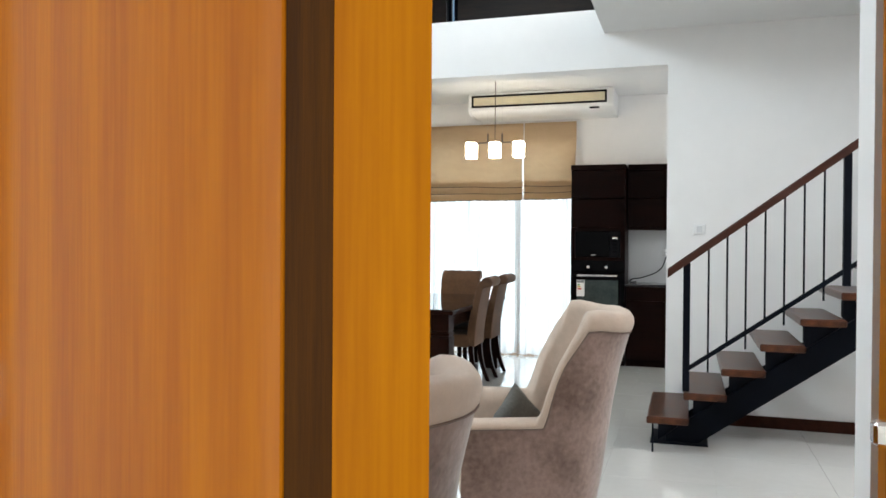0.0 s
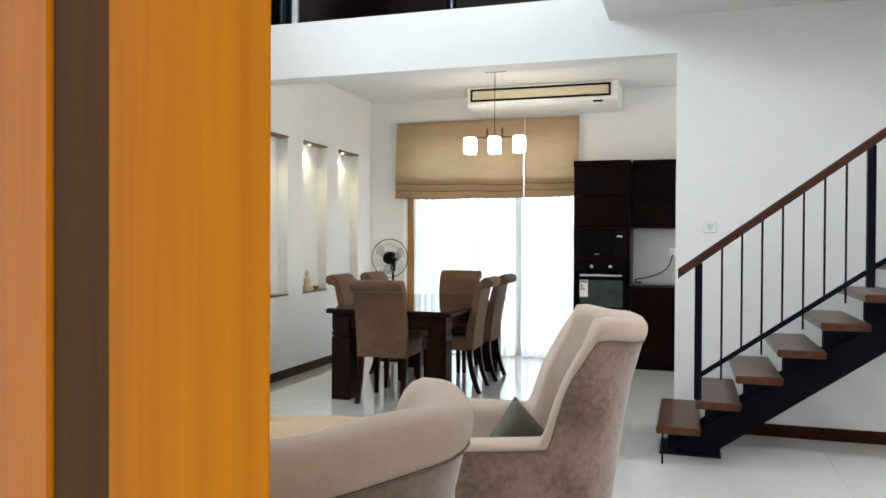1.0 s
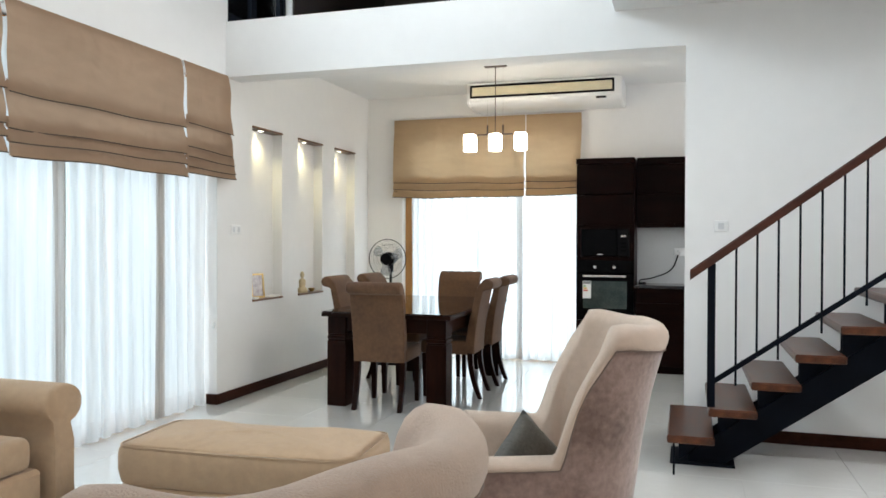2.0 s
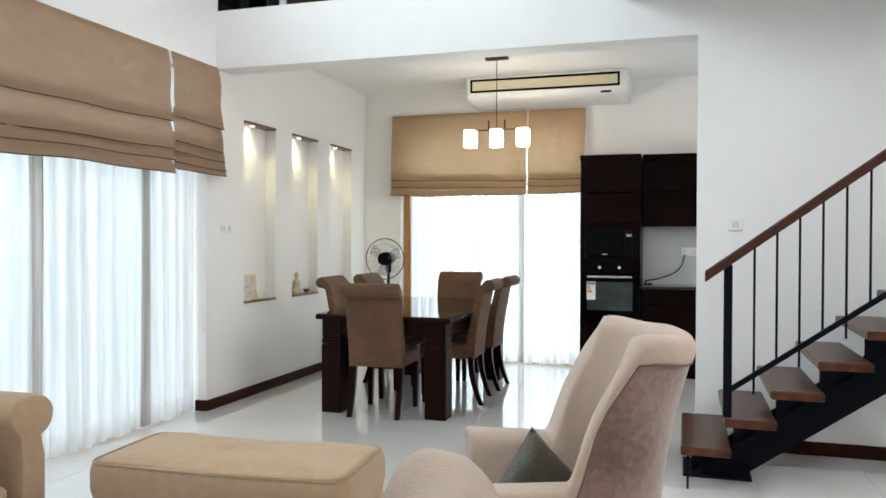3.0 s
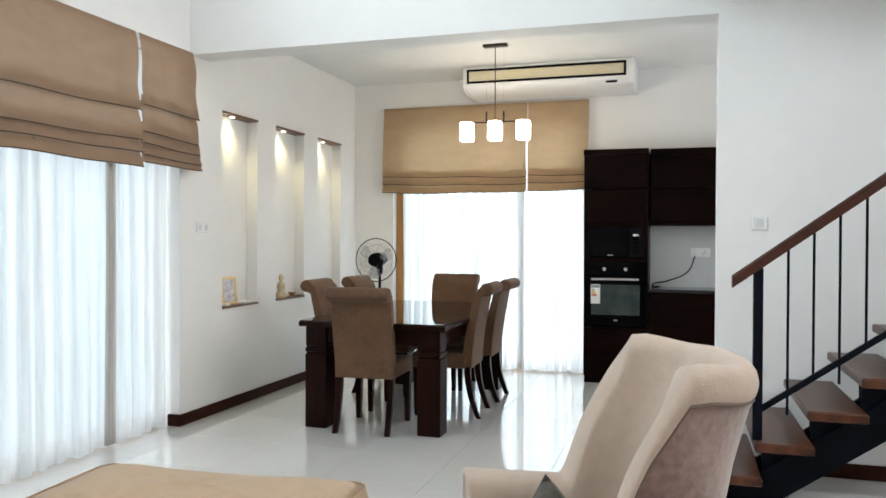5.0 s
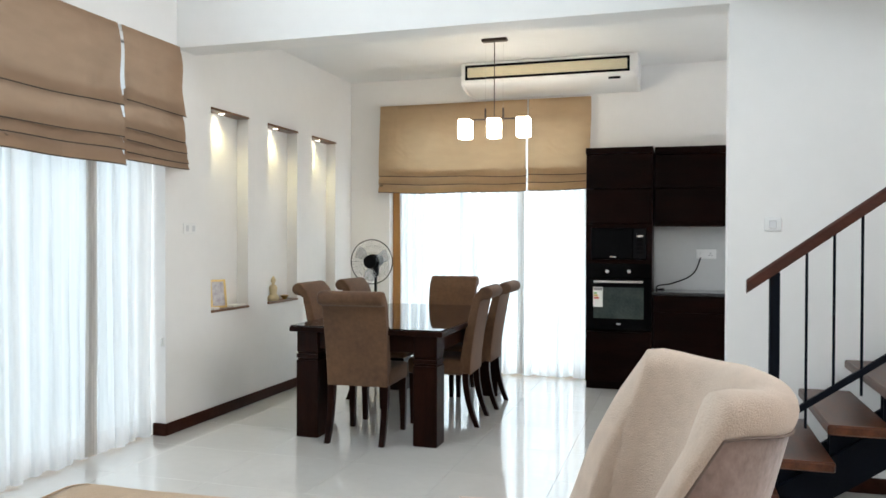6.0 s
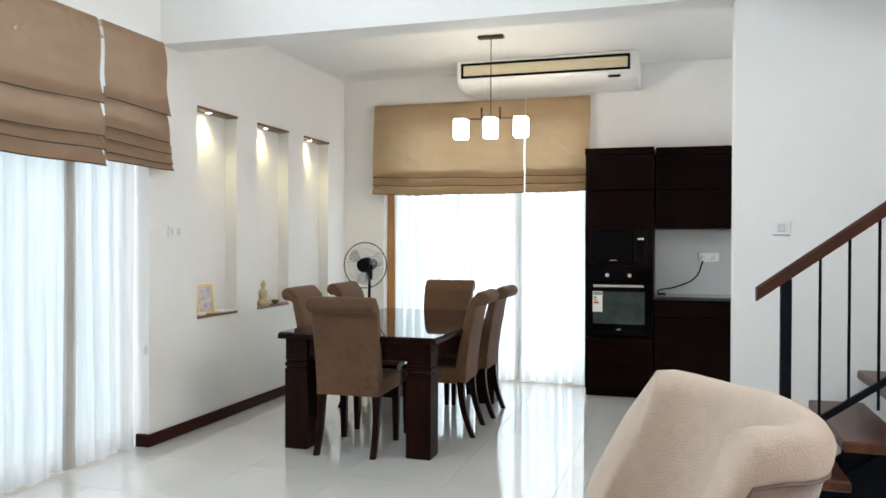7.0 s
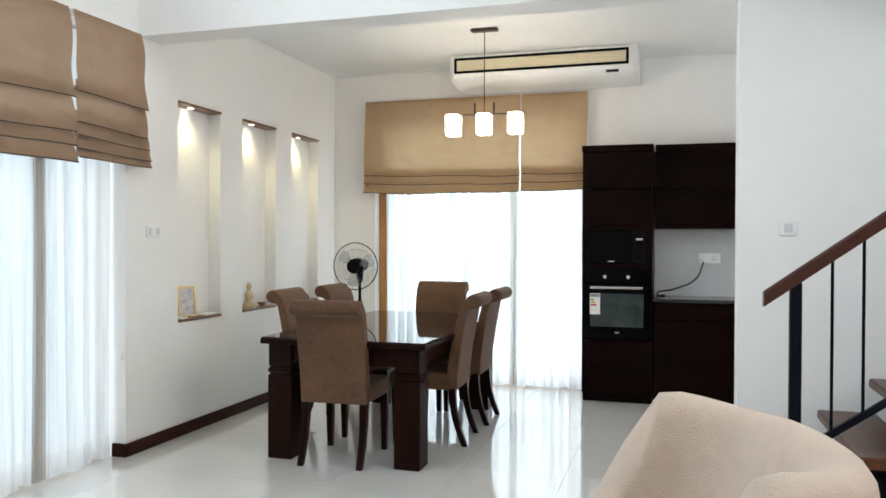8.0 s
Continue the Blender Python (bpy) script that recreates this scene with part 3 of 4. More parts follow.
for x, w, s, g in ((-3.06, 0.66, 31, False), (-2.43, 0.63, 32, True), (-1.80, 0.63, 33, False)):
    sheer(SHEER_LABEL + " at the dining room doors", pose(x, YB - 0.035, 0), w, 2.5, s, g, 0.095)

# ------------------------------------------------------------------ niches
for k, (a, b) in enumerate(NICHES):
    for name, z0, z1 in (("niche_lining", 2.268, 2.285), ("niche_shelf", 0.776, 0.793)):
        bm = bmesh.new()
        box(bm, XL - 0.098, a + 0.001, z0, XL + 0.012, b - 0.001, z1, 0.002)
        solid(name, bm, SHELFWOOD, "thin brown wooden board at the head of a wall niche" if z0 > 2 else "thin brown wooden shelf at the foot of a wall niche", "shelf", "niche boards")
    spot = thing("downlight", "small lit recessed spotlight in a niche head", "light", Matrix.Translation((XL - 0.045, (a + b) / 2 - 0.05, 2.267)), "niche spotlights")
    bm = bmesh.new()
    ring(bm, (0, 0, 0), Matrix.Identity(3), 0.026, 0.004, 24)
    part("rim", bm, CHROME, spot)
    part("lens", rod(bmesh.new(), (0, 0, -0.001), (0, 0, 0.0005), 0.022), SPOTGLOW, spot)
    lamp = new("niche_spot", bpy.data.lights.new("niche_spot", "SPOT"))
    lamp.data.energy, lamp.data.color, lamp.data.spot_size, lamp.data.spot_blend, lamp.data.shadow_soft_size = 10, (1.0, 0.88, 0.46), radians(115), 1.0, 0.03
    lamp.matrix_world = look((XL - 0.03, (a + b) / 2 - 0.05, 2.25), (XL - 0.055, (a + b) / 2 + 0.02, 0.8))

frame_ob = thing("photo_frame", "small gilt photo frame leaning on a niche shelf", "picture frame", pose(XL - 0.048, 6.69, 0.797, -8, 0, 64))
fw, fh = 0.135, 0.215
part("frame", boxes([(-fw / 2, -0.008, 0, -fw / 2 + 0.016, 0.008, fh), (fw / 2 - 0.016, -0.008, 0, fw / 2, 0.008, fh), (-fw / 2 + 0.016, -0.008, 0, fw / 2 - 0.016, 0.008, 0.016), (-fw / 2 + 0.016, -0.008, fh - 0.016, fw / 2 - 0.016, 0.008, fh)], 0.002), GOLD, frame_ob)
part("picture", boxes([(-fw / 2 + 0.016, -0.002, 0.016, fw / 2 - 0.016, 0.004, fh - 0.016)]), PHOTO, frame_ob, smooth=None)
bm = bmesh.new()
box(bm, XL - 0.085, 6.81, 0.794, XL + 0.005, 6.98, 0.808, 0.002)
solid("booklet", bm, PAPER, "white booklet lying on a niche shelf", "book")
bm = bmesh.new()
box(bm, XL - 0.06, 6.55, 0.794, XL + 0.004, 6.62, 0.810, 0.003)
solid("card_stack", bm, PAPER, "small stack of white cards on a niche shelf", "paper")
bm = bmesh.new()
lathe(bm, [(0.001, 0.0), (0.062, 0.0), (0.066, 0.02), (0.058, 0.045), (0.036, 0.065), (0.04, 0.10), (0.043, 0.135), (0.03, 0.16), (0.014, 0.168), (0.017, 0.18), (0.026, 0.20), (0.026, 0.22), (0.016, 0.24), (0.006, 0.25), (0.001, 0.255)], seg=22)
bmesh.ops.scale(bm, vec=(0.72, 1.05, 0.82), verts=bm.verts)
bmesh.ops.translate(bm, vec=(XL - 0.045, 7.50, 0.794), verts=bm.verts)
solid("statuette", bm, STATUE, "small cream seated statuette on a niche shelf", "statue", smooth=60)
bm = bmesh.new()
lathe(bm, [(0.001, 0), (0.018, 0), (0.02, 0.008), (0.034, 0.028), (0.038, 0.034), (0.03, 0.032), (0.001, 0.02)], (XL - 0.035, 7.68, 0.794), 18)
solid("bowl", bm, BRASS, "tiny brass bowl on a niche shelf", "bowl", smooth=60)


def wall_plate(name, label, m, w, h, rockers):
    ob = thing(name, label, "switch", m)
    bm = bmesh.new()
    box(bm, 0, -0.009, 0, w, 0.0, h, 0.003)
    part("plate", bm, WHITEPLASTIC, ob)
    for i in range(rockers):
        a = w * (i + 0.28) / rockers
        bm = bmesh.new()
        box(bm, a, -0.013, h * 0.22, a + w * 0.44 / rockers, -0.0085, h * 0.78, 0.002)
        part("rocker", bm, ROCKER, ob, "pale grey rocker")
    return ob


wall_plate("wall_switch", "white double light switch on the niche wall", pose(XL, 6.18, 1.354, 0, 0, 90), 0.145, 0.075, 2)
wall_plate("wall_switch", "white light switch on the wall beside the stairs", pose(0.10, YF, 1.37), 0.085, 0.075, 1)

bm = bmesh.new()
box(bm, XL - 0.035, YW - 0.018, 0.60, XL - 0.018, YW - 0.001, 0.655, 0.003)
solid("cord_cleat", bm, WHITEPLASTIC, "small white blind cord cleat on the window reveal", "cleat")

# ------------------------------------------------------------------ air conditioner
ac = thing("air_conditioner", "white ceiling air conditioner with a cream grille framed in black", "air conditioner", Matrix.Translation((-2.27, 8.46, 0)))
prof = [(0.0, 2.938), (0.0, 2.772), (0.018, 2.742), (0.08, 2.712), (0.30, 2.70), (0.56, 2.705), (0.56, 2.940)]
part("body", extrude_profile(bmesh.new(), prof, 0.035, 1.545), WHITEPLASTIC, ac, smooth=40)
for x0, x1 in ((0.0, 0.035), (1.545, 1.58)):
    bm = extrude_profile(bmesh.new(), [(u - 0.004 if u < 0.3 else u, z - 0.004 if z < 2.8 else z + 0.003) for u, z in prof], x0, x1)
    bmesh.ops.bevel(bm, geom=list(bm.edges), offset=0.008, segments=2, affect="EDGES")
    part("end_cap", bm, WHITEPLASTIC, ac, smooth=40)
gx0, gx1, gz0, gz1 = 0.04, 1.51, 2.783, 2.915
part("grille_frame", boxes([(gx0, -0.010, gz0, gx1, -0.001, gz0 + 0.02), (gx0, -0.010, gz1 - 0.02, gx1, -0.001, gz1), (gx0, -0.010, gz0 + 0.02, gx0 + 0.02, -0.001, gz1 - 0.02), (gx1 - 0.02, -0.010, gz0 + 0.02, gx1, -0.001, gz1 - 0.02)]), BLACKPLASTIC, ac, "black grille surround", smooth=None)
for i in range(4):
    z = gz0 + 0.022 + 0.0225 * i
    part("louvre", boxes([(gx0 + 0.021, -0.006, z, gx1 - 0.021, -0.0012, z + 0.0215)], 0.002), ACGRILLE, ac, "cream louvre blade")
part("display", boxes([(1.33, 0.008, 2.728, 1.43, 0.03, 2.744)]), BLACKPLASTIC, ac, smooth=None)

# ------------------------------------------------------------------ pendant lamp
pend = thing("pendant_lamp", "three-light pendant with lit square opal shades on a dark bar", "lamp", Matrix.Translation((-1.778, 7.705, 1.32 * 0.015)) @ Matrix.Scale(0.985, 4))
bm = bmesh.new()
box(bm, -0.105, -0.03, 2.945, 0.105, 0.03, 2.969, 0.004)
part("ceiling_plate", bm, BRONZE, pend)
bm = bmesh.new()
rod(bm, (0, 0, 2.32), (0, 0, 2.945), 0.0038, seg=8)
part("stem", bm, BRONZE, pend)
for x in (-0.075, 0.075):
    bm = bmesh.new()
    rod(bm, (x, 0, 2.40), (x, 0, 2.945), 0.0007, seg=6)
    part("wire", bm, CHROME, pend)
    bm = bmesh.new()
    rod(bm, (x, 0, 2.30), (x, 0, 2.40), 0.008, seg=8)
    part("upright", bm, BRONZE, pend)
bm = bmesh.new()
box(bm, -0.26, -0.006, 2.305, 0.26, 0.006, 2.317, 0.002)
part("arm", bm, BRONZE, pend)
for x in (-0.245, 0.0, 0.245):
    bm = bmesh.new()
    box(bm, x - 0.053, -0.053, 2.155, x + 0.053, 0.053, 2.315, 0.014, 3)
    part("shade", bm, SHADEGLOW, pend, "lit opal glass shade")

# ------------------------------------------------------------------ kitchen
TX0, TX1, TY = -1.135, -0.565, 8.53
tall = thing("tall_cabinet", "dark wooden tall kitchen unit holding oven and microwave", "cabinet")
part("body", boxes([(TX0, TY + 0.02, 0.07, TX0 + 0.018, YB - 0.02, 2.13), (TX1 - 0.018, TY + 0.02, 0.07, TX1, YB - 0.02, 2.13), (TX0 + 0.018, YB - 0.05, 0.07, TX1 - 0.018, YB - 0.02, 2.13),
                     (TX0 + 0.018, TY + 0.02, 1.115, TX1 - 0.018, YB - 0.05, 1.13), (TX0 + 0.018, TY + 0.02, 0.515, TX1 - 0.018, YB - 0.05, 0.53), (TX0 + 0.018, TY + 0.02, 1.44, TX1 - 0.018, YB - 0.05, 1.455), (TX0 + 0.018, TY + 0.02, 2.11, TX1 - 0.018, YB - 0.05, 2.13)]), CABWOOD, tall, smooth=None)
part("plinth", boxes([(TX0 + 0.005, TY + 0.05, 0, TX1, YB - 0.05, 0.069)]), CABWOOD, tall, smooth=None)
part("cornice", boxes([(TX0 - 0.004, TY - 0.006, 2.08, TX1 + 0.002, TY + 0.018, 2.135)], 0.003), CABWOOD, tall)
for z0, z1 in ((1.775, 2.076), (1.468, 1.769), (0.075, 0.512)):
    dr = part("door" if z0 > 1 else "drawer_front", boxes([(TX0 + 0.002, TY, z0, TX1 - 0.002, TY + 0.019, z1)], 0.003), CABWOOD, tall)
part("microwave_surround", boxes([(TX0 + 0.002, TY, 1.118, TX0 + 0.045, TY + 0.019, 1.464), (TX1 - 0.045, TY, 1.118, TX1 - 0.002, TY + 0.019, 1.464), (TX0 + 0.045, TY, 1.43, TX1 - 0.045, TY + 0.019, 1.464), (TX0 + 0.045, TY, 1.118, TX1 - 0.045, TY + 0.019, 1.15)]), CABWOOD, tall, smooth=None)

mw = thing("microwave", "black built-in microwave in the tall kitchen unit", "microwave", Matrix.Translation((TX0 + 0.05, TY, 1.152)))
part("body", boxes([(0, 0.012, 0, 0.47, 0.40, 0.276)]), BLACKPLASTIC, mw, smooth=None)
part("door", boxes([(0.004, 0.0, 0.004, 0.355, 0.0115, 0.272)], 0.003), BLACKGLASS, mw)
panel_mw = part("control_panel", boxes([(0.359, 0.0, 0.004, 0.466, 0.0115, 0.272)], 0.003), BLACKPLASTIC, mw)
part("window", boxes([(0.05, -0.002, 0.05, 0.31, -0.0005, 0.235)]), BLACKGLASS, mw, smooth=None)
for i in range(5):
    part("button", boxes([(0.39, -0.003, 0.05 + 0.036 * i, 0.44, 0.0, 0.07 + 0.036 * i)], 0.001), CHROME if i == 4 else BLACKGLASS, panel_mw)
part("badge", boxes([(0.16, -0.001, 0.018, 0.215, 0.0, 0.026)]), CHROME, mw, smooth=None)

oven = thing("oven", "black built-in glass oven with a steel handle and energy sticker", "oven", Matrix.Translation((TX0 + 0.006, TY - 0.004, 0.532)))
part("body", boxes([(0.012, 0.024, 0.0, 0.546, 0.44, 0.58)]), BLACKPLASTIC, oven, smooth=None)
door_o = part("door", boxes([(0, 0, 0.0, 0.558, 0.0235, 0.455)], 0.004), BLACKGLASS, oven, "black glass oven door")
part("window", boxes([(0.065, -0.002, 0.10, 0.495, -0.0005, 0.375)]), OVENGLASS, door_o, smooth=None)
bm = bmesh.new()
box(bm, 0.068, -0.045, 0.415, 0.490, -0.030, 0.435, 0.004)
rod(bm, (0.10, -0.032, 0.425), (0.10, 0.0, 0.425), 0.006, seg=8)
rod(bm, (0.458, -0.032, 0.425), (0.458, 0.0, 0.425), 0.006, seg=8)
part("handle", bm, CHROME, door_o, "satin steel bar handle")
part("control_panel", boxes([(0, 0, 0.459, 0.558, 0.0235, 0.583)], 0.003), BLACKGLASS, oven)
for x in (0.185, 0.372):
    bm = bmesh.new()
    rod(bm, (x, -0.028, 0.515), (x, 0.0, 0.515), 0.016, 0.02, 18)
    part("knob", bm, CHROME, oven, "steel control knob")
part("badge", boxes([(0.265, -0.0015, 0.045, 0.30, 0, 0.06)]), INKGREY, oven, smooth=None)
stk = part("energy_sticker", boxes([(0.062, -0.0042, 0.20, 0.145, -0.0024, 0.375)]), PAPER, door_o, "white energy sticker with coloured bars", smooth=None)
part("sticker_head", boxes([(0.066, -0.0052, 0.345, 0.141, -0.0044, 0.37)]), INKGREY, oven, smooth=None)
for i, m in enumerate((INKGRN, INKYEL, INKRED)):
    part("sticker_bar", boxes([(0.07, -0.0052, 0.315 - 0.022 * i, 0.094 + 0.01 * i, -0.0044, 0.331 - 0.022 * i)]), m, oven, smooth=None)

upper = thing("wall_cabinet", "dark wooden kitchen wall cabinet with two lift-up fronts", "cabinet")
part("body", boxes([(-0.555, 8.72, 1.445, 0.65, YB - 0.002, 2.135)]), CABWOOD, upper, smooth=None)
for x0, x1 in ((-0.553, 0.245), (0.251, 0.648)):
    part("cornice", boxes([(x0, 8.69, 2.08, x1, 8.718, 2.145)], 0.003), CABWOOD, upper)
    for z0, z1 in ((1.785, 2.076), (1.48, 1.779)):
        part("door", boxes([(x0, 8.70, z0, x1, 8.719, z1)], 0.003), CABWOOD, upper)
    part("lower_rail", boxes([(x0, 8.70, 1.445, x1, 8.719, 1.475)]), CABWOOD, upper, smooth=None)
base = thing("base_cabinet", "dark wooden kitchen base cabinet with drawers", "cabinet")
part("body", boxes([(-0.555, 8.57, 0.07, 0.65, YB - 0.002, 0.845)]), CABWOOD, base, smooth=None)
part("plinth", boxes([(-0.555, 8.60, 0, 0.65, YB - 0.05, 0.069)]), CABWOOD, base, smooth=None)
for x0, x1 in ((-0.553, 0.045), (0.051, 0.648)):
    for z0, z1 in ((0.70, 0.842), (0.075, 0.695)):
        part("drawer_front" if z0 > 0.5 else "door", boxes([(x0, 8.55, z0, x1, 8.569, z1)], 0.003), CABWOOD, base)
bm = bmesh.new()
box(bm, -0.562, 8.535, 0.846, 0.66, YB - 0.012, 0.872, 0.003)
solid("worktop", bm, COUNTER, "dark polished granite kitchen worktop", "worktop")
structure("splashback", boxes([(-0.56, YB - 0.011, 0.873, 0.65, YB - 0.002, 1.444)]), BACKTILE, "grey painted kitchen splashback")
sock = thing("wall_socket", "white double wall socket with a plug above the worktop", "socket", Matrix.Translation((-0.195, YB - 0.011, 1.155)))
bm = bmesh.new()
box(bm, 0, -0.009, 0, 0.175, 0, 0.085, 0.003)
part("plate", bm, WHITEPLASTIC, sock)
for x in (0.035, 0.125):
    for dx, dz in ((0.0, 0.045), (-0.012, 0.025), (0.012, 0.025)):
        part("pin_hole", boxes([(x + dx - 0.003, -0.0098, dz, x + dx + 0.003, -0.0088, dz + 0.01)]), BLACKPLASTIC, sock, smooth=None)
bm = bmesh.new()
box(bm, 0.020, -0.032, 0.014, 0.054, -0.010, 0.05, 0.006)
part("plug", bm, WHITEPLASTIC, sock, "white plug")
cu = bpy.data.curves.new("power_cable", "CURVE")
cu.dimensions, cu.bevel_depth, cu.bevel_resolution = "3D", 0.006, 2
sp = cu.splines.new("BEZIER")
cable = [(-0.155, YB - 0.05, 1.165), (-0.22, YB - 0.07, 1.02), (-0.40, YB - 0.09, 0.93), (-0.54, YB - 0.10, 0.885), (-0.47, YB - 0.13, 0.879)]
sp.bezier_points.add(len(cable) - 1)
for bp_, c in zip(sp.bezier_points, cable):
    bp_.co, bp_.handle_left_type, bp_.handle_right_type = c, "AUTO", "AUTO"
cu.materials.append(BLACKPLASTIC)
tagged(new("power_cable", cu), "black power cable hanging from the kitchen socket", "cable")

# ------------------------------------------------------------------ pedestal fan
fan = thing("pedestal_fan", "black pedestal fan with a round wire guard", "fan", pose(-3.11, 8.40, 0, 0, 0, 1))
bm = bmesh.new()
lathe(bm, [(0.001, 0), (0.20, 0), (0.20, 0.015), (0.17, 0.03), (0.04, 0.045), (0.025, 0.08), (0.001, 0.08)], seg=32)
part("base", bm, BLACKPLASTIC, fan)
bm = bmesh.new()
rod(bm, (0, 0.06, 0.06), (0, 0.06, 0.97), 0.014)
rod(bm, (0, 0.06, 0.60), (0, 0.06, 0.80), 0.021)
part("pole", bm, BLACKPLASTIC, fan)
bm = bmesh.new()
rod(bm, (0, -0.03, 1.11), (0, 0.14, 1.12), 0.072, 0.055, 22)
rod(bm, (0, 0.06, 0.97), (0, 0.06, 1.09), 0.028, 0.035)
part("motor", bm, BLACKPLASTIC, fan, "black motor housing")
rot = Matrix.Rotation(radians(90), 3, "X")
bm = bmesh.new()
for y, r in ((-0.045, 0.208), (-0.075, 0.15), (-0.09, 0.09), (0.01, 0.15)):
    ring(bm, (0, y, 1.11), rot, r, 0.005 if r > 0.2 else 0.0009, 48, 5)
for i in range(44):
    a = 2 * math.pi * i / 44
    c, s_ = math.cos(a), math.sin(a)
    rod(bm, (0.05 * c, -0.095, 1.11 + 0.05 * s_), (0.15 * c, -0.075, 1.11 + 0.15 * s_), 0.0006, seg=4, caps=False)
    rod(bm, (0.15 * c, -0.075, 1.11 + 0.15 * s_), (0.208 * c, -0.045, 1.11 + 0.208 * s_), 0.0006, seg=4, caps=False)
    rod(bm, (0.05 * c, 0.02, 1.11 + 0.05 * s_), (0.208 * c, -0.045, 1.11 + 0.208 * s_), 0.0006, seg=4, caps=False)
part("guard", bm, STEEL, fan, "thin black wire guard", smooth=180)
bm = bmesh.new()
rod(bm, (0, -0.097, 1.11), (0, -0.09, 1.11), 0.062, 0.062, 24)
part("hub_badge", bm, BLACKPLASTIC, fan)
GREYBLADE = cloth_through("smoky_blade", (0.55, 0.57, 0.60), 0.72, 0.4, 0.1, 8)
for i in range(3):
    a0 = 2 * math.pi * i / 3 + 0.4
    rows = []
    for j in range(7):
        r = 0.045 + 0.135 * j / 6
        w = 0.28 + 0.62 * math.sin(math.pi * (0.15 + 0.7 * j / 6))
        rows.append([(r * math.cos(a0 + w * (k / 5 - 0.5)), -0.05 + 0.03 * (k / 5 - 0.5), 1.11 + r * math.sin(a0 + w * (k / 5 - 0.5))) for k in range(6)])
    bm = bmesh.new()
    loft(bm, rows)
    loft(bm, [[(x, y + 0.003, z) for x, y, z in row] for row in rows])
    part("blade", bm, GREYBLADE, fan, "clear grey plastic blade", smooth=180)

# ------------------------------------------------------------------ dining table and chairs
TBX0, TBX1, TBY0, TBY1 = -2.82, -1.755, 6.215, 8.12
table = thing("dining_table", "dark wooden dining table with heavy square legs and a glass top", "table")
bm = bmesh.new()
box(bm, TBX0, TBY0, 0.705, TBX1, TBY1, 0.738, 0.004)
part("tabletop", bm, DARKWOOD, table)
bm = bmesh.new()
box(bm, TBX0 + 0.006, TBY0 + 0.006, 0.7385, TBX1 - 0.006, TBY1 - 0.006, 0.747, 0.002)
part("glass_top", bm, TABLEGLASS, table, "glossy dark glass sheet on the tabletop")
for x0, y0, x1, y1 in ((TBX0 + 0.20, TBY0 + 0.05, TBX1 - 0.20, TBY0 + 0.075), (TBX0 + 0.20, TBY1 - 0.075, TBX1 - 0.20, TBY1 - 0.05), (TBX0 + 0.06, TBY0 + 0.20, TBX0 + 0.085, TBY1 - 0.20), (TBX1 - 0.085, TBY0 + 0.20, TBX1 - 0.06, TBY1 - 0.20)):
    part("apron", boxes([(x0, y0, 0.595, x1, y1, 0.704)]), DARKWOOD, table, smooth=None)
for x in (TBX0 + 0.04, TBX1 - 0.20):
    for y in (TBY0 + 0.025, TBY1 - 0.185):
        bm = bmesh.new()
        rows = []
        for z, ins in ((0.0, 0.004), (0.004, 0.0), (0.512, 0.0), (0.516, 0.008), (0.526, 0.008), (0.530, 0.0), (0.553, 0.0), (0.557, 0.008), (0.567, 0.008), (0.571, 0.003), (0.704, 0.003)):
            p0, p1, q0, q1, c = x + ins, x + 0.16 - ins, y + ins, y + 0.16 - ins, 0.004
            rows.append([(p0 + c, q0, z), (p1 - c, q0, z), (p1, q0 + c, z), (p1, q1 - c, z), (p1 - c, q1, z), (p0 + c, q1, z), (p0, q1 - c, z), (p0, q0 + c, z)])
        loft(bm, rows, closed=True, cap=True)
        part("leg", bm, DARKWOOD, table, "square leg with turned grooves")


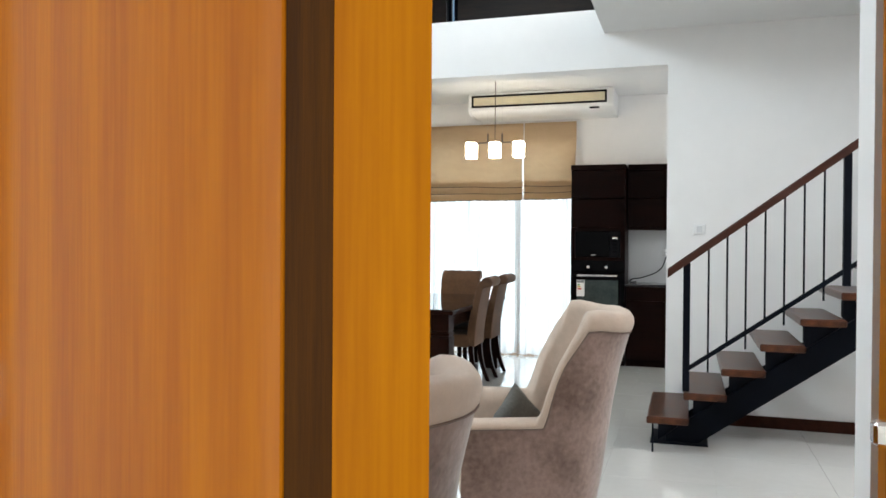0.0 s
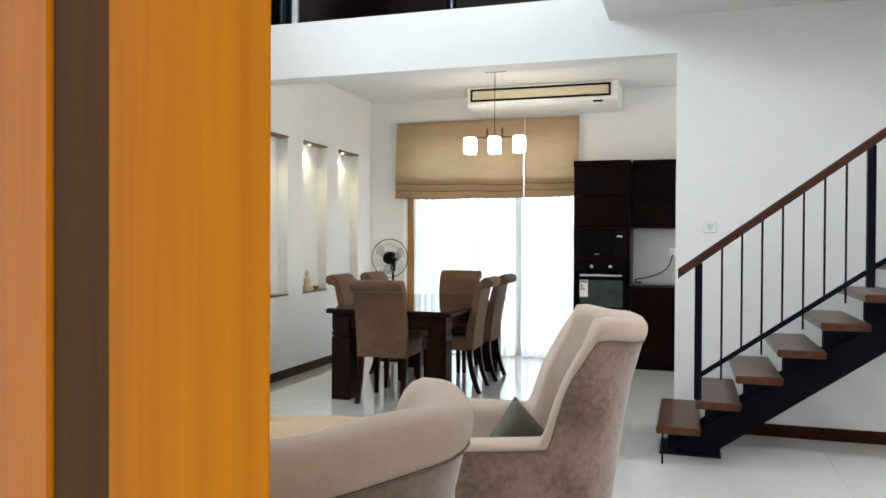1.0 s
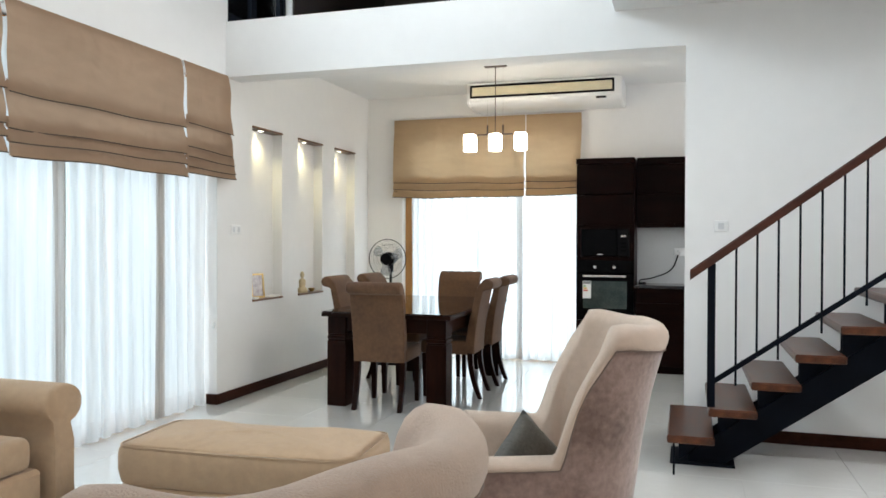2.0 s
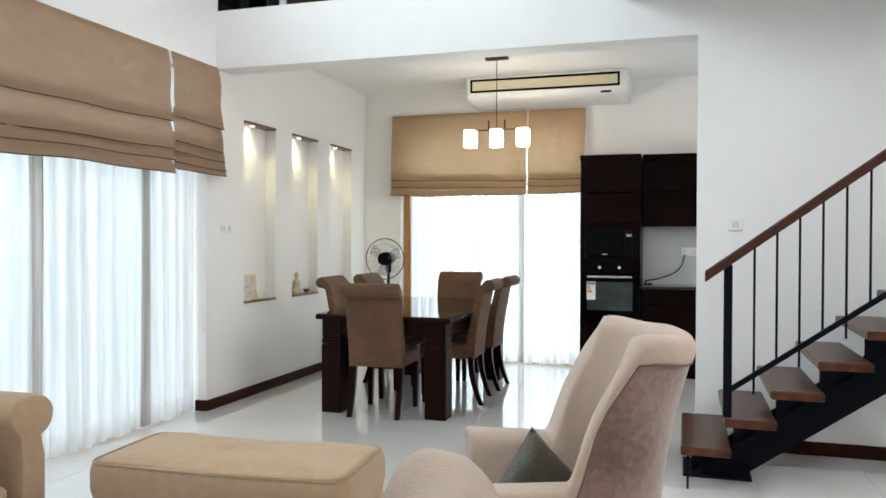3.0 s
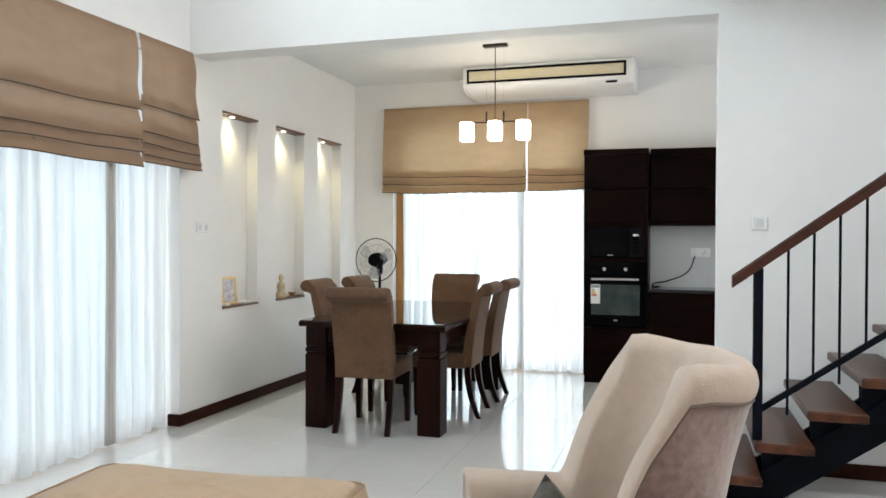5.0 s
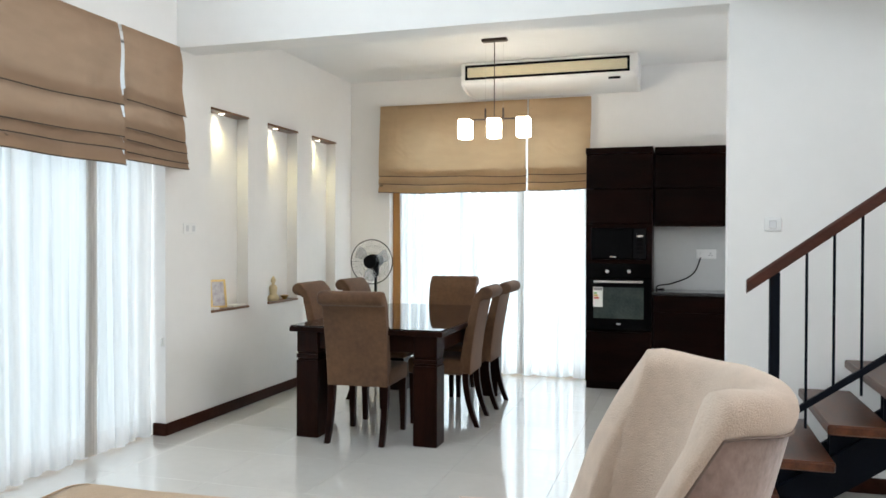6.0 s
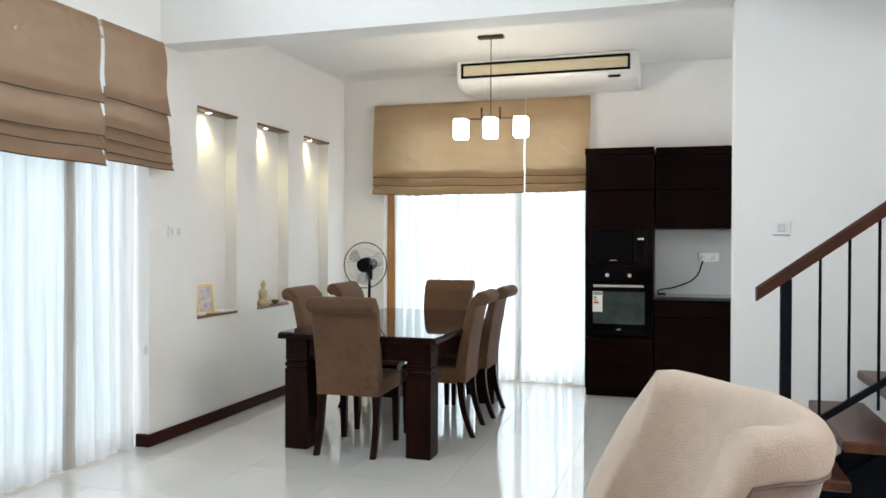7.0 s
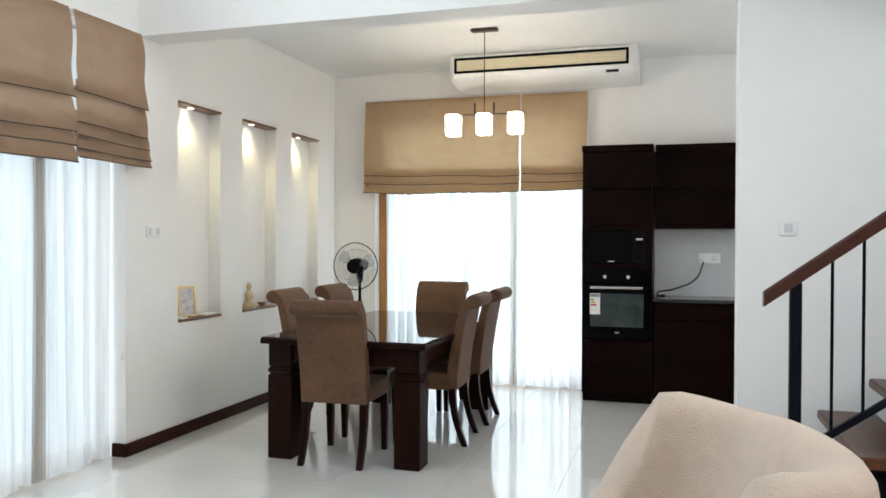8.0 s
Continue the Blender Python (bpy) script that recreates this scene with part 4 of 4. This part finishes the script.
def dining_chair():
    """Faces +y; origin at the floor under the seat's middle."""
    ob = thing("dining_chair", "brown suede dining chair with a rolled top", "chair", Matrix(), "chairs round the table")
    w = 0.215
    # back: side outline (y, z), leaning away, with a roll at the top
    front, back = [], []
    for j in range(13):
        f = j / 12
        z = 0.37 + 0.56 * f
        y = -0.185 - 0.095 * f ** 1.5
        th = 0.085 - 0.030 * f
        front.append((y + th / 2, z))
        back.append((y - th / 2, z))
    roll = [(-0.328 + 0.052 * math.cos(a) - 0.005, 0.945 + 0.047 * math.sin(a)) for a in [radians(d) for d in range(20, 281, 20)]]
    outline = front + roll + back[::-1][1:]
    bm = bmesh.new()
    rows = []
    for x, s in ((-w, 0.86), (-w + 0.006, 0.96), (-w + 0.02, 1.0), (0, 1.0), (w - 0.02, 1.0), (w - 0.006, 0.96), (w, 0.86)):
        cy = [(a + b) / 2 for (a, _), (b, _) in zip(front, back)]
        row = []
        for y, z in outline:
            k = min(12, max(0, int(round((z - 0.37) / 0.56 * 12))))
            m = cy[k] if z < 0.9 else -0.325
            zz = 0.94 + (z - 0.94) * s if z > 0.88 else z
            row.append((x * (0.955 + 0.045 * min(1, max(0, (z - 0.37) / 0.5))), m + (y - m) * s, zz))
        rows.append(row)
    loft(bm, rows, closed=True, cap=True)
    part("backrest", bm, SUEDE, ob, smooth=50)
    bm = bmesh.new()
    box(bm, -0.21, -0.20, 0.36, 0.21, 0.235, 0.475, 0.028, 3)
    part("seat", bm, SUEDE, ob, smooth=60)
    for x, sx in ((-0.185, -1), (0.185, 1)):
        bm = bmesh.new()
        rows = []
        for j in range(8):
            f = j / 7
            z = 0.375 * (1 - f)
            yy = -0.19 - 0.085 * f ** 2
            h = 0.023 - 0.006 * f
            rows.append([(x - h, yy - h, z), (x + h, yy - h, z), (x + h, yy + h, z), (x - h, yy + h, z)])
        loft(bm, rows, closed=True, cap=True)
        part("leg", bm, DARKWOOD, ob, "dark wooden sabre leg", smooth=40)
        bm = bmesh.new()
        loft(bm, [[(x - h, 0.195 - h, z), (x + h, 0.195 - h, z), (x + h, 0.195 + h, z), (x - h, 0.195 + h, z)] for z, h in ((0.365, 0.024), (0.0, 0.016))], closed=True, cap=True)
        part("leg", bm, DARKWOOD, ob, "dark wooden leg", smooth=40)
    return ob


chair = dining_chair()
chair.matrix_basis = pose(-2.34, 6.435, 0, 0, 0, 3)
for x, y, rz in ((-1.975, 7.03, 93), (-1.965, 7.64, 91), (-2.735, 7.02, -88), (-2.67, 7.64, -90), (-2.29, 8.02, 180)):
    copy_thing(chair, pose(x, y, 0, 0, 0, rz))

# ------------------------------------------------------------------ living room seats


def smoothstep(a, b, v):
    t = max(0.0, min(1.0, (v - a) / (b - a)))
    return t * t * (3 - 2 * t)


def shoulder(a, b, v):
    """Rises fast from a and rounds off towards b."""
    t = max(0.0, min(1.0, (v - a) / (b - a)))
    return (1 - (1 - t) ** 2.0) * smoothstep(0.0, 0.3, t)


def wing_chair(m, label):
    """A high-backed armchair: velvet outside, linen inside; faces +y, origin at the floor under its middle."""
    ob = thing("wing_armchair", label, "armchair", m, "velvet armchairs")
    # plan of the shell, from one arm's front round the back to the other
    plan = []
    yb, yf, r = -0.36, 0.15, 0.235

    def half(y):
        return 0.27 + 0.085 * (y - yb) / (yf - yb)
    n_side = 44
    for i in range(n_side):
        y = yf + (yb + r - yf) * i / (n_side - 1)
        plan.append((-half(y), y, -0.98, 0.18))
    for i in range(1, 9):
        a = math.pi + math.pi / 2 * i / 8
        plan.append((-half(yb + r) + r + r * math.cos(a), yb + r + r * math.sin(a), math.cos(a), math.sin(a)))
    xc = half(yb + r) - r
    for i in range(1, 14):
        plan.append((-xc + 2 * xc * i / 14, yb, 0, -1))
    plan += [(-x, y, -nx, ny) for x, y, nx, ny in plan[:n_side + 8][::-1]]
    outer, top, inner, seam, edge_in = [], [], [], [], []
    for x, y, nx, ny in plan:
        up, edge = shoulder(-0.06, -0.185, y), shoulder(-0.088, -0.18, y)
        dip = 0.018 * smoothstep(-0.19, -0.37, y)
        h = 0.68 + 0.385 * up - dip + 0.012 * smoothstep(0.25, 0.0, abs(x)) * up
        th = 0.105 - 0.01 * up

        def at(off, z):
            lean = (max(0.0, z - 0.30) * 0.142 + 0.03 * smoothstep(0.75, 1.05, z)) * smoothstep(0.20, -0.12, y)
            tuck = 1.0
            return ((x + nx * off) * tuck, y + ny * off - lean, z)
        roll = 0.068
        zc, zi = 0.68 - 0.032 + (0.38 - roll + 0.032 - dip) * edge, h - roll
        rise = h - zc
        outer.append([at(-0.02, 0.13), at(-0.006, 0.30), at(0.0, 0.45)] + [at(0.0, 0.45 + (zc - 0.45) * k / 4) for k in range(1, 5)])
        top.append([at(0.0, zc), at(0.005, zc + 0.09 * rise), at(0.007, zc + 0.26 * rise), at(0.006, zc + 0.47 * rise), at(0.000, zc + 0.69 * rise), at(-0.012, zc + 0.87 * rise), at(-0.032, zc + 0.96 * rise), at(-th / 2, h), at(-th * 0.72, h - 0.005), at(-th * 0.9, h - 0.018), at(-th, h - 0.04), at(-th - 0.003, h - 0.07), at(-th - 0.005, zi - 0.05)])
        inner.append([at(-th - 0.005, zi - 0.05)] + [at(-th - 0.012, 0.36 + (zi - 0.05 - 0.36) * k / 5) for k in range(4, -1, -1)])
        seam.append(at(0.004, zc))
    bm = bmesh.new()
    loft(bm, outer)
    part("outer_shell", bm, VELVET, ob, "mottled brown velvet outside", smooth=60)
    bm = bmesh.new()
    loft(bm, top)
    loft(bm, inner)
    for row, src in ((0, 1), (-1, 1)):
        loop = [bm.verts.new(p) for p in outer[row] + top[row] + inner[row]]
        bm.faces.new(loop)
    bmesh.ops.remove_doubles(bm, verts=bm.verts, dist=0.0008)
    part("inner_upholstery", bm, LINEN, ob, "beige linen inside and rolled edge", smooth=180)
    bm = bmesh.new()
    for a, b in zip(seam, seam[1:]):
        if (Vector(a) - Vector(b)).length > 1e-4:
            rod(bm, a, b, 0.0028, seg=6, caps=False)
    part("piping", bm, PIPING, ob, "dark piping along the seam", smooth=180)
    bm = bmesh.new()
    box(bm, -0.225, -0.275, 0.13, 0.225, 0.14, 0.33, 0.02, 2)
    part("seat_base", bm, VELVET, ob, smooth=60)
    bm = bmesh.new()
    box(bm, -0.185, -0.24, 0.332, 0.185, 0.16, 0.46, 0.045, 4)
    part("seat_cushion", bm, LINEN, ob, "thick beige seat cushion", smooth=60)
    for x in (-0.205, 0.205):
        for y in (-0.26, 0.07):
            bm = bmesh.new()
            rod(bm, (x, y, 0.0), (x, y, 0.131), 0.016, 0.026, 12)
            part("leg", bm, DARKWOOD, ob)
    return ob


def facing(x, y, fx, fy):
    return Matrix.Translation((x, y, 0)) @ Matrix.Rotation(math.atan2(-fx, fy), 4, "Z")


wing_chair(facing(-0.630, 3.164, -0.966, -0.257), "high-backed armchair in brown velvet with beige linen inside")
wing_chair(facing(-0.824, 1.679, -0.921, 0.388), "high-backed armchair in brown velvet standing by the entrance")


def pillow(name, m, label, w, h, t, material):
    bm = bmesh.new()
    n = 14
    for side in (1, -1):
        rows = []
        for j in range(n + 1):
            v = j / n * 2 - 1
            row = []
            for i in range(n + 1):
                u = i / n * 2 - 1
                puff = max(0.0, (1 - u ** 4) * (1 - v ** 4)) ** 0.6
                pin = 1 - 0.07 * (1 - abs(u * v))
                row.append((u * w / 2 * (pin if abs(v) > 0.5 else 0.95), side * t / 2 * puff + 0.006 * noise.noise((u * 2, v * 2, side)), v * h / 2 * (pin if abs(u) > 0.5 else 0.95)))
            rows.append(row)
        loft(bm, rows)
    bmesh.ops.remove_doubles(bm, verts=bm.verts, dist=0.004)
    ob = new(name, finish(bm, name, material, 180))
    ob.matrix_world = m
    return tagged(ob, label, "pillow")


pillow("throw_pillow", pose(-0.575, 3.235, 0.522, -12, 45, 38), "dark grey scatter cushion leaning in the armchair", 0.31, 0.31, 0.12, GREYCLOTH)

# long upholstered bench
OX0, OX1, OY0, OY1 = (-2.385, -1.312, 3.40, 3.90)
bench = thing("upholstered_bench", "long tan linen upholstered bench on the tiled floor", "bench", Matrix.Translation(((OX0 + OX1) / 2, (OY0 + OY1) / 2, 0)) @ Matrix.Rotation(radians(4), 4, "Z"))
bw, bd = (OX1 - OX0) / 2, (OY1 - OY0) / 2


def rounded(hx, hy, r, z, sag=0.0):
    """A rectangle with rounded corners, as a ring of points."""
    pts = []
    for cx, cy, a0 in ((hx - r, hy - r, 0), (-hx + r, hy - r, 90), (-hx + r, -hy + r, 180), (hx - r, -hy + r, 270)):
        for q in range(7):
            a = radians(a0 + 15 * q)
            pts.append((cx + r * math.cos(a), cy + r * math.sin(a), z))
    out = []
    for p, q in zip(pts, pts[1:] + pts[:1]):
        out += [Vector(p).lerp(Vector(q), f / 4) for f in range(4)] if (Vector(p) - Vector(q)).length > 0.1 else [Vector(p)]
    return [(x, y, z - sag * max(0.0, 1 - (x / hx) ** 2) + 0.004 * noise.noise((x * 4, y * 4, z * 5))) for x, y, z in out]


bm = bmesh.new()
loft(bm, [rounded(bw - o, bd - o, 0.065, z, g) for z, o, g in ((0.272, 0.02, 0), (0.285, 0.006, 0), (0.34, -0.004, 0), (0.40, -0.004, 0.004), (0.427, 0.0, 0.008), (0.441, 0.008, 0.010))], closed=True, cap=True)
part("cushion_side", bm, TANLINEN, bench, smooth=60)
bm = bmesh.new()
rows = []
for q in range(13):
    f = 1 - q / 12.5
    edge = rounded(bw - 0.008, bd - 0.008, 0.065, 0.441, 0.010)
    rows.append([(x * f, y * f, z + 0.042 * (1 - f ** 3.2) + 0.005 * noise.noise((x * f * 5, y * f * 7, 3))) for x, y, z in edge])
loft(bm, rows, closed=True, cap=True)
part("cushion_top", bm, TANLINEN, bench, "crowned tan linen top", smooth=180)
bm = bmesh.new()
edge = rounded(bw - 0.004, bd - 0.004, 0.065, 0.442, 0.010)
for a, b in zip(edge, edge[1:] + edge[:1]):
    rod(bm, a, b, 0.003, seg=6, caps=False)
part("piping", bm, TANLINEN, bench, smooth=180)
bm = bmesh.new()
box(bm, -bw + 0.012, -bd + 0.012, 0.09, bw - 0.012, bd - 0.012, 0.274, 0.012)
part("base", bm, TANLINEN, bench)
for x in (-bw + 0.07, bw - 0.07):
    for y in (-bd + 0.07, bd - 0.07):
        bm = bmesh.new()
        rod(bm, (x, y, 0), (x, y, 0.091), 0.02, 0.028, 12)
        part("leg", bm, DARKWOOD, bench)

# sofa along the garden doors, scroll arms
sofa = thing("sofa", "tan linen sofa with scroll arms along the garden doors", "sofa")
SX0, SX1, SY0, SY1 = (-3.45, -2.735, 1.65, 3.60)
bm = bmesh.new()
box(bm, SX0 + 0.10, SY0 + 0.20, 0.08, SX1 - 0.03, SY1 - 0.20, 0.30, 0.02)
part("base", bm, TANLINEN, sofa)
for k in range(2):
    a = SY0 + 0.235 + k * (SY1 - SY0 - 0.47) / 2
    b = a + (SY1 - SY0 - 0.47) / 2 - 0.008
    bm = bmesh.new()
    box(bm, SX0 + 0.24, a, 0.302, SX1 - 0.04, b, 0.45, 0.04, 4)
    part("seat_cushion", bm, TANLINEN, sofa, smooth=60)
bm = bmesh.new()
extrude_profile(bm, [(SX0, 0.08), (SX0 + 0.22, 0.08), (SX0 + 0.22, 0.45), (SX0 + 0.17, 0.70), (SX0 + 0.13, 0.77), (SX0 + 0.06, 0.77), (SX0, 0.70)], SY0 + 0.2, SY1 - 0.2, "y")
part("backrest", bm, TANLINEN, sofa, smooth=60)
for y, s in ((SY0, -1), (SY1, 1)):
    # outline (y, z) of the arm with its outward roll
    pts = []
    base_y = y - s * 0.11
    for d in range(-70, 231, 20):
        a = radians(d)
        pts.append((base_y + s * (0.0 + 0.112 * math.cos(a)), 0.570 + 0.088 * math.sin(a)))
    pts = [(base_y + s * 0.062, 0.08), (base_y + s * 0.062, 0.40)] + pts + [(base_y - s * 0.062, 0.40), (base_y - s * 0.062, 0.08)]
    bm = bmesh.new()
    rows = [[(x, base_y + (yy - base_y) * k, 0.36 + (z - 0.36) * (1 - (1 - k) * 0.4)) for yy, z in pts] for x, k in ((SX0 + 0.05, 1), (SX1 - 0.02, 1), (SX1 - 0.006, 0.97), (SX1, 0.90))]
    loft(bm, rows, closed=True, cap=True)
    part("arm", bm, TANLINEN, sofa, "rolled scroll arm", smooth=50)
for x in (SX0 + 0.14, SX1 - 0.09):
    for y in (SY0 + 0.12, SY1 - 0.12):
        bm = bmesh.new()
        rod(bm, (x, y, 0), (x, y, 0.081), 0.02, 0.026, 12)
        part("leg", bm, DARKWOOD, sofa)

# ------------------------------------------------------------------ floor tiles
bm = bmesh.new()
T = 0.6
box(bm, 0.0008, 0.0008, -0.0115, T - 0.0008, T - 0.0008, 0.0)
tile_me = finish(bm, "floor_tile", TILE, None)
for i in range(-7, 7):
    for j in range(0, 16):
        x, y = i * T + 0.22, j * T - 0.19
        if x < -4.0 or x + T > 4.2 or y + T > 9.45:
            continue
        ob = new("floor_tile", tile_me)
        ob.parent, ob.location = floor, (x, y, 0)
